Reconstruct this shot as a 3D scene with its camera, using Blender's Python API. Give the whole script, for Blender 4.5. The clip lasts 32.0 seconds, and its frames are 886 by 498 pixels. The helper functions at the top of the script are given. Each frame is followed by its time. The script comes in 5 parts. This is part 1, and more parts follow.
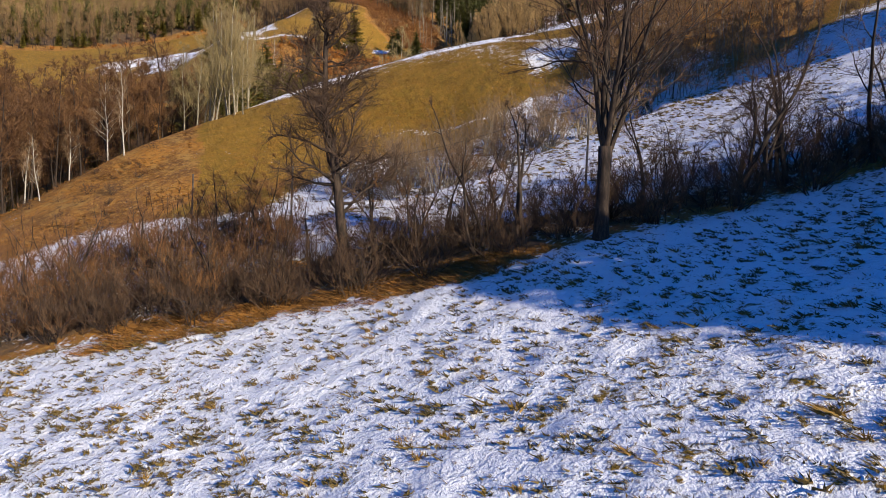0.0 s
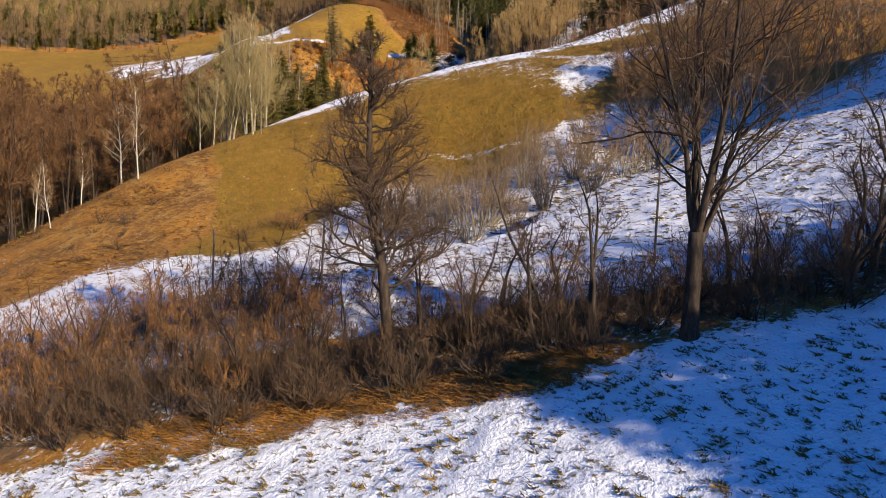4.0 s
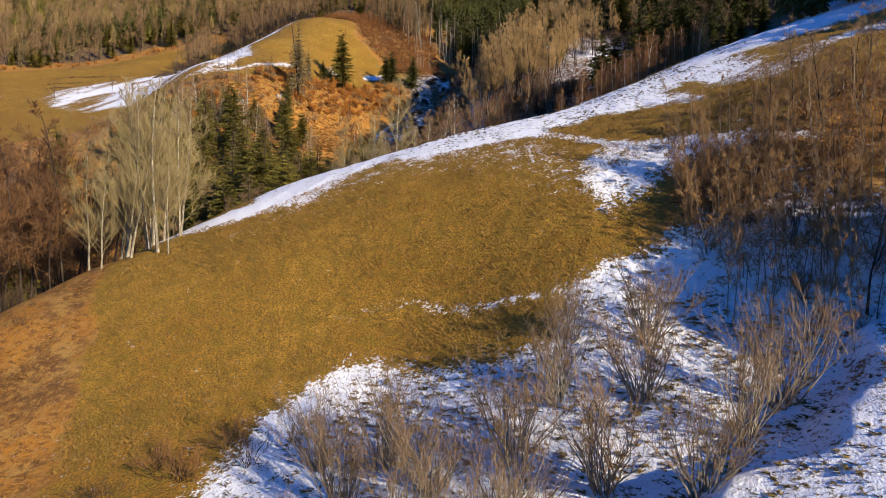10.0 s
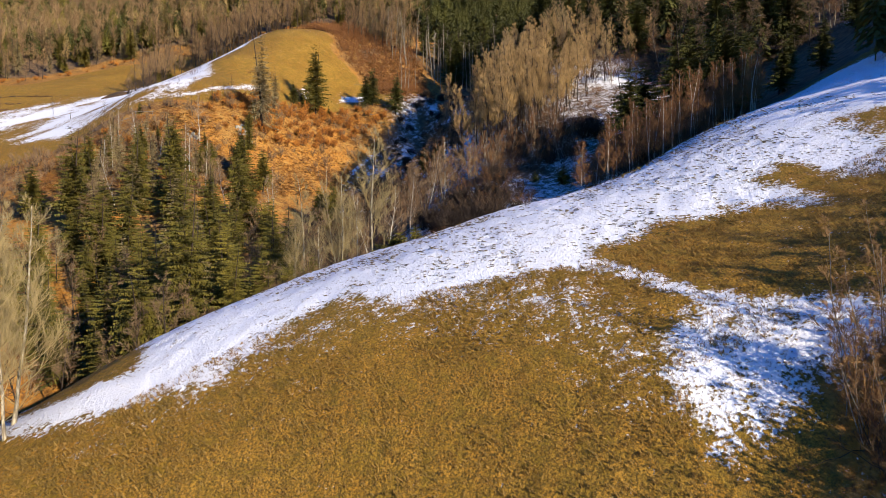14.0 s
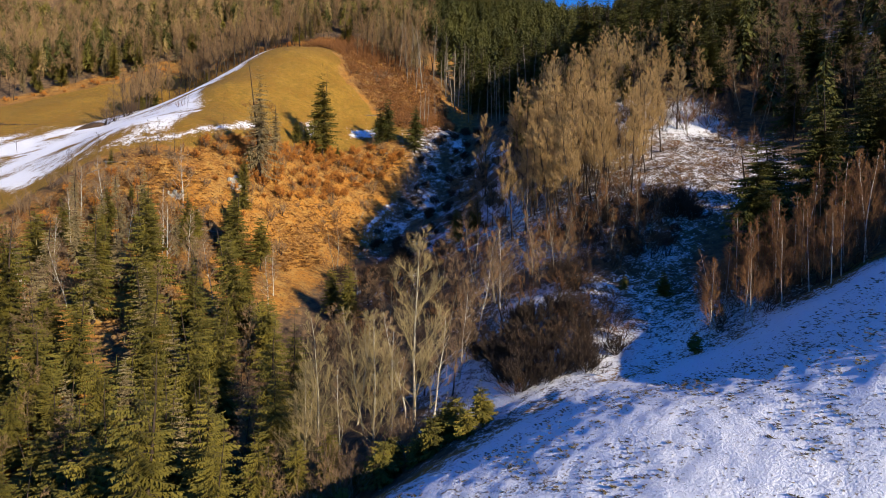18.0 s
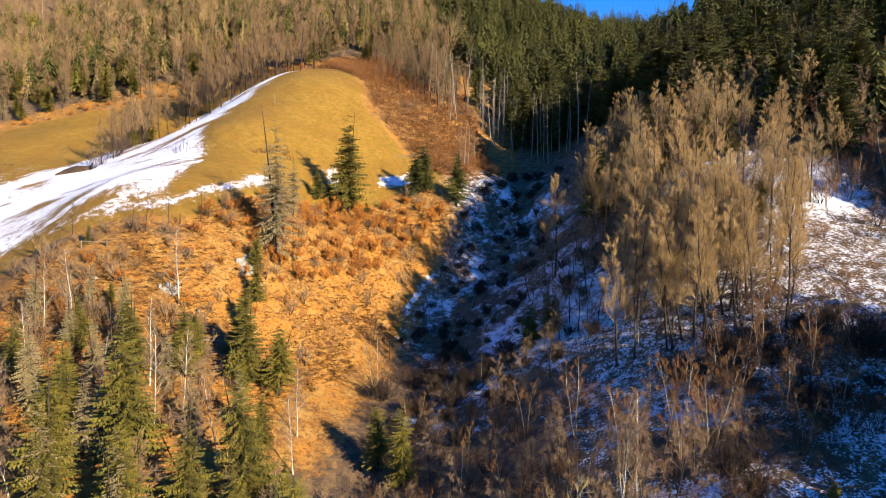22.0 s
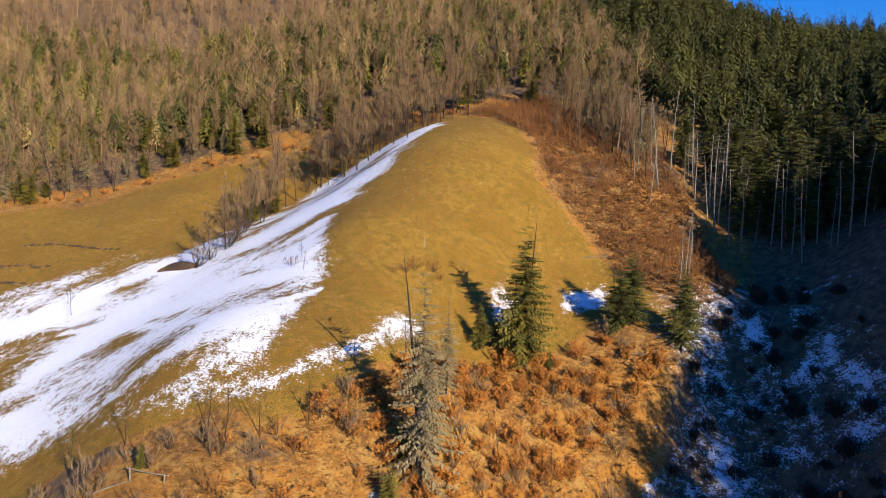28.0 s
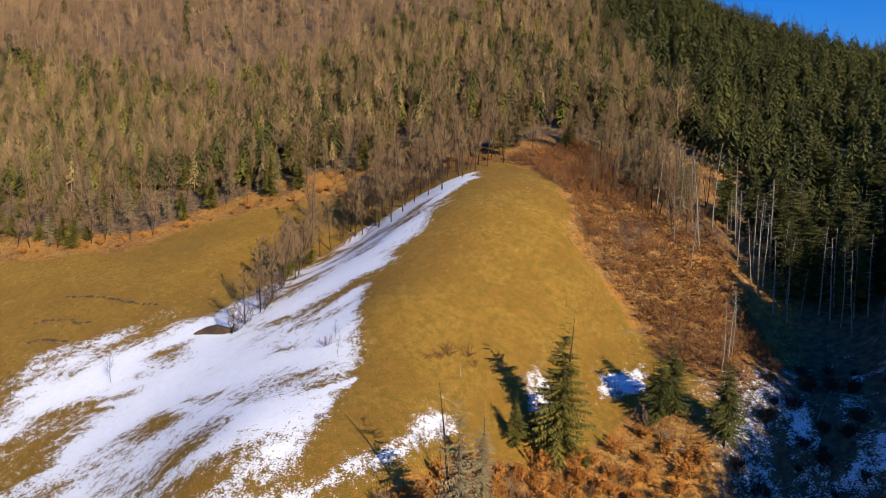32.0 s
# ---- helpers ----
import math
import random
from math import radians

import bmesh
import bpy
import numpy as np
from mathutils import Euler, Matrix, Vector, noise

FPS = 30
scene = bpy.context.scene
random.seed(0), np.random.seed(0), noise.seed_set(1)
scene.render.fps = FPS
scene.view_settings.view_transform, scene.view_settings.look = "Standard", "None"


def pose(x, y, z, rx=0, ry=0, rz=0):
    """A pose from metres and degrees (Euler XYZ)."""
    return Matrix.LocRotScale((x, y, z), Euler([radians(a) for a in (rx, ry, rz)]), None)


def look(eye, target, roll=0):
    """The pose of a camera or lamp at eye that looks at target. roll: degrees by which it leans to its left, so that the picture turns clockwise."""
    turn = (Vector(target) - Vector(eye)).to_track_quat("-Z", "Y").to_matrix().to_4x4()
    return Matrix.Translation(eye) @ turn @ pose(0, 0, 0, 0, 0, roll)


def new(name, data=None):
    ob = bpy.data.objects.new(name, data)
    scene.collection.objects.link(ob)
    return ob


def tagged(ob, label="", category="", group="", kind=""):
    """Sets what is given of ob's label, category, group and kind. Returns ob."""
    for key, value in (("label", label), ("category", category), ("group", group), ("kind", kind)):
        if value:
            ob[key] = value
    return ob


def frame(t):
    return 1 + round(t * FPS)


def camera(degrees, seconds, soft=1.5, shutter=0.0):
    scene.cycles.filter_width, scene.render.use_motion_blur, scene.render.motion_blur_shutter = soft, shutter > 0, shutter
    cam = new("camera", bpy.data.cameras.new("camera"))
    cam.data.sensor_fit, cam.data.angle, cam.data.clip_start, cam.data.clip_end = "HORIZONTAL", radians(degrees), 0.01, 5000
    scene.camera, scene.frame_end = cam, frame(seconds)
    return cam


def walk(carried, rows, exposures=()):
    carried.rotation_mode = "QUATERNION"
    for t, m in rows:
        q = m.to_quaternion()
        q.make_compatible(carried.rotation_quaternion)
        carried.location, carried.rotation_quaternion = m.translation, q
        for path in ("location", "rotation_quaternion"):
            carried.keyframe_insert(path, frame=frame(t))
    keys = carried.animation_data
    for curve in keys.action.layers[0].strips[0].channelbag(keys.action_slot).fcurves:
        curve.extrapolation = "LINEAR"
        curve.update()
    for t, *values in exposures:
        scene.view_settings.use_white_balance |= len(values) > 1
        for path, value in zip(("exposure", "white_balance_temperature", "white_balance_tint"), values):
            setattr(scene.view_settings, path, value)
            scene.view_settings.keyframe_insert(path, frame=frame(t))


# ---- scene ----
cam = camera(67.8, 32.0, 0.7)
METRES, EYE, TILT, LEAN, TURN = 200.0, 40.0, -3.0, -1.0, 0.0
ROWS = [
    (0.0, 0.0, 0.0, 0.0, -0.0, -0.01, 0.26),
    (0.5, 0.0, -0.0002, 0.0021, 0.09, -0.04, 0.27),
    (1.0, 0.0002, -0.0003, 0.0044, 0.18, -0.09, 0.28),
    (1.5, 0.0004, -0.0005, 0.0069, 0.25, -0.14, 0.28),
    (2.0, 0.0, -0.0008, 0.0095, 0.29, -0.23, 0.26),
    (2.5, -0.0026, 0.0004, 0.0118, 0.54, -0.22, 0.17),
    (4.5, -0.013, 0.0312, 0.0257, 0.87, -0.34, -0.1),
    (5.0, -0.0142, 0.0419, 0.0308, 0.84, -0.33, -0.13),
    (5.5, -0.0149, 0.0525, 0.0368, 0.63, -0.31, -0.13),
    (6.0, -0.0152, 0.0634, 0.0435, 0.49, -0.4, 0.01),
    (6.5, -0.0154, 0.0743, 0.0501, 0.31, -0.42, 0.04),
    (7.0, -0.0158, 0.0843, 0.0579, 0.15, -0.41, 0.08),
    (7.5, -0.0158, 0.0946, 0.0653, 0.01, -0.38, 0.08),
    (8.0, -0.0157, 0.1052, 0.0724, -0.17, -0.4, 0.17),
    (8.5, -0.0153, 0.1164, 0.0798, -0.31, -0.41, 0.17),
    (9.0, -0.0145, 0.128, 0.0879, -0.45, -0.41, 0.23),
    (9.5, -0.0138, 0.1401, 0.0959, -0.55, -0.47, 0.3),
    (10.0, -0.0128, 0.1539, 0.1042, -0.61, -0.52, 0.34),
    (10.5, -0.0121, 0.1691, 0.1126, -0.66, -0.58, 0.39),
    (11.0, -0.0119, 0.1856, 0.12, -0.75, -0.57, 0.37),
    (11.5, -0.0117, 0.2024, 0.1278, -0.92, -0.57, 0.37),
    (12.0, -0.0112, 0.2195, 0.1352, -1.13, -0.58, 0.44),
    (12.5, -0.0109, 0.237, 0.1429, -1.3, -0.59, 0.47),
    (13.0, -0.0106, 0.2541, 0.1523, -1.47, -0.56, 0.51),
    (13.5, -0.0103, 0.2707, 0.1623, -1.59, -0.55, 0.55),
    (14.0, -0.0107, 0.2874, 0.1722, -1.63, -0.54, 0.52),
    (14.5, -0.0129, 0.3039, 0.1823, -1.69, -0.56, 0.45),
    (16.5, -0.0303, 0.3721, 0.2224, -1.88, -0.57, 0.29),
    (17.0, -0.0347, 0.39, 0.2326, -1.85, -0.6, 0.3),
    (17.5, -0.0395, 0.4085, 0.2429, -1.86, -0.64, 0.24),
    (18.0, -0.0443, 0.4274, 0.2531, -1.87, -0.68, 0.17),
    (18.5, -0.0495, 0.4466, 0.2634, -1.86, -0.72, 0.08),
    (19.0, -0.0545, 0.4661, 0.2734, -1.83, -0.73, 0.11),
    (19.5, -0.0588, 0.4848, 0.2835, -1.82, -0.72, 0.1),
    (20.0, -0.0633, 0.5026, 0.2932, -1.77, -0.72, 0.06),
    (20.5, -0.0689, 0.5195, 0.3031, -1.67, -0.77, 0.03),
    (21.0, -0.0754, 0.5359, 0.3127, -1.67, -0.74, 0.0),
    (21.5, -0.0826, 0.5522, 0.3225, -1.69, -0.76, -0.0),
    (22.0, -0.089, 0.5685, 0.3327, -1.65, -0.79, 0.04),
    (22.5, -0.0942, 0.5856, 0.3428, -1.63, -0.84, 0.11),
    (23.0, -0.0981, 0.6044, 0.3531, -1.78, -0.87, 0.17),
    (23.5, -0.1008, 0.6241, 0.3637, -1.69, -0.9, 0.15),
    (24.0, -0.1048, 0.6445, 0.3737, -1.34, -0.9, 0.14),
    (24.5, -0.1093, 0.6652, 0.3838, -1.11, -0.9, 0.13),
    (25.0, -0.1145, 0.6859, 0.3934, -1.07, -0.9, 0.15),
    (25.5, -0.1192, 0.706, 0.4034, -0.55, -0.96, 0.11),
    (26.0, -0.1241, 0.7268, 0.4129, 2.59, -0.97, -0.32),
    (26.5, -0.1288, 0.7468, 0.4221, 4.8, -0.98, -0.57),
    (28.5, -0.1453, 0.7929, 0.4597, 10.9, -0.97, -1.43),
    (29.0, -0.1451, 0.7931, 0.4679, 11.07, -0.98, -1.47),
    (29.5, -0.1452, 0.793, 0.4761, 11.69, -1.03, -1.55),
    (30.0, -0.1457, 0.7933, 0.4838, 11.74, -1.05, -1.58),
    (30.5, -0.1468, 0.7939, 0.4916, 11.69, -1.04, -1.57),
    (31.0, -0.1476, 0.7943, 0.4997, 11.75, -1.07, -1.57),
    (31.5, -0.1485, 0.7951, 0.5077, 12.4, -1.09, -1.63),
    (32.0, -0.149, 0.7958, 0.5157, 12.95, -1.1, -1.67),
]
walk(cam, [(t, pose(0, 0, EYE, TILT, LEAN, TURN) @ pose(METRES * x, METRES * y, METRES * z, 90 + pitch, roll, yaw)) for t, x, y, z, yaw, pitch, roll in ROWS],
     [(0.0, 0.5, 6800, 10), (2.5, 0.34, 6900, 10), (5.0, 0.98, 7600, 10), (6.2, 1.0, 7600, 10), (8.0, 0.43, 7300, 10), (9.5, 0.61, 7100, 10), (13.0, 0.82, 6950, 10), (15.0, 0.74, 6800, 10), (17.0, 0.52, 6750, 10), (18.0, 0.69, 6980, 10), (19.0, 0.86, 7200, 10), (21.0, 1.34, 7160, 10), (24.0, 1.34, 7100, 10), (26.0, 1.16, 6900, 10), (28.5, 0.73, 6650, 10), (32.0, 0.58, 6650, 10)])

# ---- light ----
SUN = Vector((0.676, -0.648, 0.352)).normalized()
world = bpy.data.worlds.new("sky")
world.use_nodes = True
scene.world = world
sky = world.node_tree.nodes.new("ShaderNodeTexSky")
sky.sky_type, sky.sun_disc = "NISHITA", False
sky.sun_elevation, sky.sun_rotation = math.asin(SUN.z), math.atan2(SUN.x, SUN.y)
sky.altitude, sky.air_density, sky.dust_density, sky.ozone_density = 600, 1.7, 0.3, 5.0
vivid = world.node_tree.nodes.new("ShaderNodeHueSaturation")
vivid.inputs["Saturation"].default_value = 1.5
world.node_tree.links.new(sky.outputs[0], vivid.inputs["Color"])
deep = world.node_tree.nodes.new("ShaderNodeMix")
deep.data_type, deep.blend_type = "RGBA", "MULTIPLY"
deep.inputs[0].default_value, deep.inputs[7].default_value = 1.0, (0.46, 0.73, 1.42, 1)
world.node_tree.links.new(vivid.outputs[0], deep.inputs[6])
world.node_tree.links.new(deep.outputs[2], world.node_tree.nodes["Background"].inputs[0])
world.node_tree.nodes["Background"].inputs[1].default_value = 0.084
sun = new("sun", bpy.data.lights.new("sun", "SUN"))
sun.data.energy, sun.data.angle, sun.data.color = 5.0, radians(0.5), (1.0, 0.90, 0.74)
sun.matrix_world = look(SUN * 900, (0, 0, 0))


# ---- landform ----
LAND = {
    "start_field": [(-12, 24, 33), (-2, 19, 33.8), (4, 18, 35.2), (8, 15, 35.9), (-7, 26, 34), (14, 33, 40.6), (2, 32, 38), (-6, 36, 36.6), (-20, 35, 34), (30, 20, 42)],
    "snow_bank": [(-10, 44, 39), (-1, 60, 42.4), (9, 61, 46), (10, 72, 48.2), (20, 48, 47), (34, 72, 57), (40, 45, 54)],
    "hollow": [(-10, 82, 45.8), (3, 76, 47), (-1, 87, 50.6), (13, 82, 53.3), (20, 88, 57.5), (-24, 72, 41), (-37, 84, 45)],
    "meadow_face": [(4, 91, 57), (-5, 97, 58.8), (14, 89, 58.6), (12, 96, 63), (-33, 100, 54.3), (-43, 90, 47.5), (24, 92, 65.3)],
    "meadow_crest": [(-32, 106, 55.8), (-26, 113, 59.8), (-16, 113, 63.4), (-6, 114, 66.6), (3, 114, 69), (15, 124, 73), (24, 120, 75.6), (26, 110, 71.8), (34, 130, 81), (47, 131, 86.4), (62, 136, 92)],
    "crest_back": [(-23, 123, 61), (-25, 130, 59.2), (-12, 123, 65), (-13, 135, 64.6), (-4, 136, 67.1), (4, 138, 70.4), (13, 138, 72.4), (24, 138, 77), (33, 144, 81.6), (-35, 122, 53)],
    "back_shoulder": [(17, 148, 71.4), (9, 170, 75), (20, 167, 75.3), (22, 180, 81), (42, 153, 84), (-23, 142, 55), (-11, 150, 61), (-10, 162, 63)],
    "stream": [(-75, 95, 33), (-52, 138, 44), (-38, 176, 58), (-22, 222, 73), (-20, 242, 82.6), (-7, 260, 92.4), (7, 289, 107), (22, 325, 126)],
    "left_bank": [(-46, 179, 67), (-39, 224, 83.4), (-25, 245, 88.3), (-63, 223, 95.5), (-58, 155, 57), (-75, 190, 75), (-13, 264, 101), (-90, 225, 87)],
    "spur_rim": [(-66, 228, 98), (-57, 232, 99), (-55, 233, 101), (-33, 255, 98), (-24, 272, 104.8), (-24, 285, 113.5), (-5, 276, 108)],
    "spur_crest": [(-75, 235, 101.7), (-70, 260, 110.4), (-72, 270, 114.5), (-66, 268, 117), (-50, 304, 134.5), (-62, 323, 140), (-55, 331, 142.3), (-46, 345, 147), (-10, 320, 131)],
    "left_field": [(-86, 259, 105.2), (-105, 257, 97.7), (-99, 277, 107), (-125, 308, 115.5), (-144, 333, 123), (-130, 316, 119), (-167, 307, 112), (-95, 320, 120)],
    # inner bank and the unseen outer heights are raised to shade the valley
    "right_bank": [(33, 202, 95.3), (46, 207, 97), (62, 251, 123.8), (15, 230, 98), (32, 232, 109), (26, 256, 112), (30, 280, 123), (60, 180, 93), (100, 220, 122), (95, 150, 116), (130, 180, 134)],
    "mountain": [(-130, 400, 168), (-60, 400, 176), (-200, 420, 165), (-150, 640, 320), (-30, 520, 245), (50, 600, 236), (110, 530, 196), (60, 400, 160), (110, 350, 182), (180, 300, 185), (-350, 600, 290)],
    "outer": [(0, -60, 18), (90, -60, 42), (90, 40, 68), (-100, 20, 14), (-150, 100, 34), (-200, 200, 66), (-350, 0, 10), (350, 0, 110), (300, 300, 210), (0, 1000, 230), (400, 900, 230), (-400, 1000, 420)],
}
NODES = np.array([p for line in LAND.values() for p in line], float)
SOFT = 9.0


def spread(ax, ay, bx, by):
    return np.sqrt((ax[:, None] - bx[None, :]) ** 2 + (ay[:, None] - by[None, :]) ** 2 + SOFT ** 2)


def solve_land():
    n = len(NODES)
    k = spread(NODES[:, 0], NODES[:, 1], NODES[:, 0], NODES[:, 1]) - np.eye(n) * 0.4
    p = np.c_[np.ones(n), NODES[:, :2]]
    full = np.block([[k, p], [p.T, np.zeros((3, 3))]])
    return np.linalg.solve(full, np.r_[NODES[:, 2], 0, 0, 0])


WEIGHTS = solve_land()


def height(x, y):
    """The ground's height at arrays of places."""
    x, y = np.atleast_1d(np.asarray(x, float)).ravel(), np.atleast_1d(np.asarray(y, float)).ravel()
    out = np.empty(len(x))
    for i in range(0, len(x), 20000):
        s = slice(i, i + 20000)
        out[s] = spread(x[s], y[s], NODES[:, 0], NODES[:, 1]) @ WEIGHTS[:-3] + WEIGHTS[-3] + WEIGHTS[-2] * x[s] + WEIGHTS[-1] * y[s]
    # the small scarp between the snow bank and the hollow
    across, run = 0.832 * (y - 50) - 0.555 * (x + 4), 0.832 * (x + 4) + 0.555 * (y - 50)
    across = across + 1.3 * np.sin(run * 0.31) + 0.7 * np.sin(run * 0.83 + 1.0)
    fall = np.clip(across / 3.2, 0, 1) ** 2 * (3 - 2 * np.clip(across / 3.2, 0, 1)) * np.clip((17 - across) / 12, 0, 1)
    return out - 1.6 * fall * np.clip((run + 8) / 8, 0, 1) * np.clip((44 - run) / 8, 0, 1)


# ---- numbers ----
def lattice(ix, iy, seed):
    h = (ix.astype(np.int64) * 374761393 + iy.astype(np.int64) * 668265263 + seed * 1442695041) & 0xFFFFFFFF
    h = ((h ^ (h >> 13)) * 1274126177) & 0xFFFFFFFF
    return ((h ^ (h >> 16)) & 0xFFFF) / 65535.0


def value_noise(x, y, seed=0):
    ix, iy = np.floor(x), np.floor(y)
    u, v = x - ix, y - iy
    u, v = u * u * (3 - 2 * u), v * v * (3 - 2 * v)
    a, b = lattice(ix, iy, seed), lattice(ix + 1, iy, seed)
    c, d = lattice(ix, iy + 1, seed), lattice(ix + 1, iy + 1, seed)
    return (a * (1 - u) + b * u) * (1 - v) + (c * (1 - u) + d * u) * v


def fbm(x, y, size, octaves=3, seed=0):
    """Uneven values about 0, from -1 to 1, whose largest swells are that many metres wide."""
    total, amp = np.zeros(len(x)), 0.5
    for k in range(octaves):
        total += amp * (2 * value_noise(x / size * 2 ** k, y / size * 2 ** k, seed + 17 * k) - 1)
        amp *= 0.5
    return total


def ease(v):
    v = np.clip(v, 0, 1)
    return v * v * (3 - 2 * v)


def inside(x, y, outline, soft=2.0):
    """1 inside the outline, 0 outside, with an edge that many metres soft."""
    best, odd = np.full(len(x), 1e9), np.zeros(len(x), bool)
    for (ax, ay), (bx, by) in zip(outline, outline[1:] + outline[:1]):
        ex, ey = bx - ax, by - ay
        s = np.clip(((x - ax) * ex + (y - ay) * ey) / (ex * ex + ey * ey + 1e-9), 0, 1)
        best = np.minimum(best, np.hypot(x - ax - s * ex, y - ay - s * ey))
        cross = (ay > y) != (by > y)
        odd ^= cross & (x < ex * (y - ay) / (ey if ey else 1e-9) + ax)
    return ease(0.5 + np.where(odd, best, -best) / (2 * soft))


# ---- materials ----
def material(name, build, rough=0.8):
    m = bpy.data.materials.new(name)
    m.use_nodes = True
    shader = m.node_tree.nodes["Principled BSDF"]
    shader.inputs["Roughness"].default_value = rough
    shader.inputs["Specular IOR Level"].default_value = 0.25
    build(Nodes(m.node_tree), shader)
    return m


class Nodes:
    def __init__(self, tree):
        self.tree = tree

    def add(self, kind, **sets):
        n = self.tree.nodes.new("ShaderNode" + kind)
        for key, value in sets.items():
            n.inputs[key.replace("_", " ")].default_value = value
        return n

    def link(self, a, b):
        self.tree.links.new(a, b)

    def place(self):
        return self.add("NewGeometry").outputs["Position"]

    def noise(self, scale, detail=3.0, rough=0.55, vector=None):
        n = self.add("TexNoise", Scale=scale, Detail=detail, Roughness=rough)
        self.link(self.place() if vector is None else vector, n.inputs["Vector"])
        return n.outputs["Fac"]

    def math(self, op, a, b=0.0):
        n = self.tree.nodes.new("ShaderNodeMath")
        n.operation = op
        for slot, v in zip(n.inputs, (a, b)):
            if isinstance(v, (int, float)):
                slot.default_value = v
            else:
                self.link(v, slot)
        return n.outputs[0]

    def span(self, v, lo, hi, to_lo=0.0, to_hi=1.0):
        n = self.add("MapRange", From_Min=lo, From_Max=hi, To_Min=to_lo, To_Max=to_hi)
        self.link(v, n.inputs[0])
        return n.outputs[0]

    def mix(self, fac, a, b):
        n = self.tree.nodes.new("ShaderNodeMix")
        n.data_type = "RGBA"
        for slot, v in zip((n.inputs[0], n.inputs[6], n.inputs[7]), (fac, a, b)):
            if isinstance(v, (int, float)):
                slot.default_value = v
            elif isinstance(v, tuple):
                slot.default_value = (*v, 1)
            else:
                self.link(v, slot)
        return n.outputs[2]

    def bump(self, shader, value, strength, distance):
        n = self.add("Bump", Strength=strength, Distance=distance)
        self.link(value, n.inputs["Height"])
        self.link(n.outputs[0], shader.inputs["Normal"])

    def attribute(self, name):
        n = self.tree.nodes.new("ShaderNodeAttribute")
        n.attribute_name = name
        return n.outputs["Fac"]

    def by_object(self):
        return self.add("ObjectInfo").outputs["Random"]

    def by_piece(self):
        return self.add("NewGeometry").outputs["Random Per Island"]


def ground_look(n, shader):
    fine, mid, broad = n.noise(3.8, 4, 0.7), n.noise(0.9, 3), n.noise(0.11, 3)
    blades = n.noise(7.0, 3, 0.7)
    # dry winter grass
    grass = n.mix(n.span(broad, 0.38, 0.62), (0.36, 0.165, 0.016), (0.45, 0.235, 0.030))
    grass = n.mix(n.span(mid, 0.42, 0.66), grass, (0.26, 0.155, 0.014))
    grass = n.mix(n.span(blades, 0.40, 0.60, 0.0, 1.0), (0.13, 0.078, 0.012), grass)
    # fallen leaves, dead fern and soil
    leaf = n.mix(n.span(n.noise(0.13, 5, 0.65), 0.42, 0.58), (0.18, 0.082, 0.020), (0.40, 0.165, 0.022))
    leaf = n.mix(n.span(n.noise(0.35, 4, 0.65), 0.52, 0.64, 0.0, 0.9), leaf, (0.40, 0.225, 0.058))
    leaf = n.mix(n.span(n.noise(1.9, 5, 0.75), 0.48, 0.60, 0.0, 0.9), leaf, (0.41, 0.21, 0.050))
    leaf = n.mix(n.span(n.noise(1.5, 5, 0.75), 0.50, 0.62, 0.0, 0.75), leaf, (0.11, 0.05, 0.018))
    soil = n.mix(n.span(n.noise(0.7, 4, 0.65), 0.42, 0.6), (0.085, 0.055, 0.032), (0.19, 0.115, 0.055))
    leaf = n.mix(n.span(n.math("ADD", n.attribute("soil"), n.math("SUBTRACT", mid, 0.5)), 0.35, 0.65), leaf, soil)
    base = n.mix(n.span(n.math("ADD", n.attribute("litter"), n.math("MULTIPLY", n.math("SUBTRACT", mid, 0.5), 0.9)), 0.4, 0.6), grass, leaf)
    stone = n.mix(n.span(n.noise(0.9, 5, 0.7), 0.4, 0.6), (0.16, 0.145, 0.12), (0.36, 0.33, 0.27))
    base = n.mix(n.span(n.math("ADD", n.attribute("rock"), n.math("SUBTRACT", mid, 0.5)), 0.45, 0.6), base, stone)
    # thin snow, through which the tussocks show
    spots = n.math("ADD", n.math("MULTIPLY", fine, 0.62), n.math("MULTIPLY", mid, 0.38))
    cover = n.span(n.math("SUBTRACT", n.attribute("snow"), n.span(spots, 0.33, 0.67)), -0.10, 0.13)
    snow = n.mix(n.span(mid, 0.3, 0.7), (0.84, 0.85, 0.87), (0.92, 0.92, 0.92))
    n.link(n.mix(cover, base, snow), shader.inputs["Base Color"])
    n.link(n.span(cover, 0, 1, 0.9, 0.55), shader.inputs["Roughness"])
    relief = n.math("MULTIPLY", n.math("ADD", fine, n.math("MULTIPLY", blades, 0.5)), n.span(cover, 0, 1, 1.0, 0.75))
    n.bump(shader, relief, 0.9, 0.3)


def bark_look(dark, pale, patch=(0.45, 0.6), scale=6.0):
    def build(n, shader):
        v = n.add("Mapping", Scale=(1, 1, 0.25))
        n.link(n.add("TexCoord").outputs["Object"], v.inputs[0])
        grain = n.noise(scale, 4, 0.7, v.outputs[0])
        tone = n.mix(n.span(grain, *patch), dark, pale)
        tone = n.mix(n.span(n.by_object(), 0, 1, 0.0, 0.45), tone, tuple(0.55 * c for c in pale))
        n.link(tone, shader.inputs["Base Color"])
        n.bump(shader, grain, 0.6, 0.03)
    return build


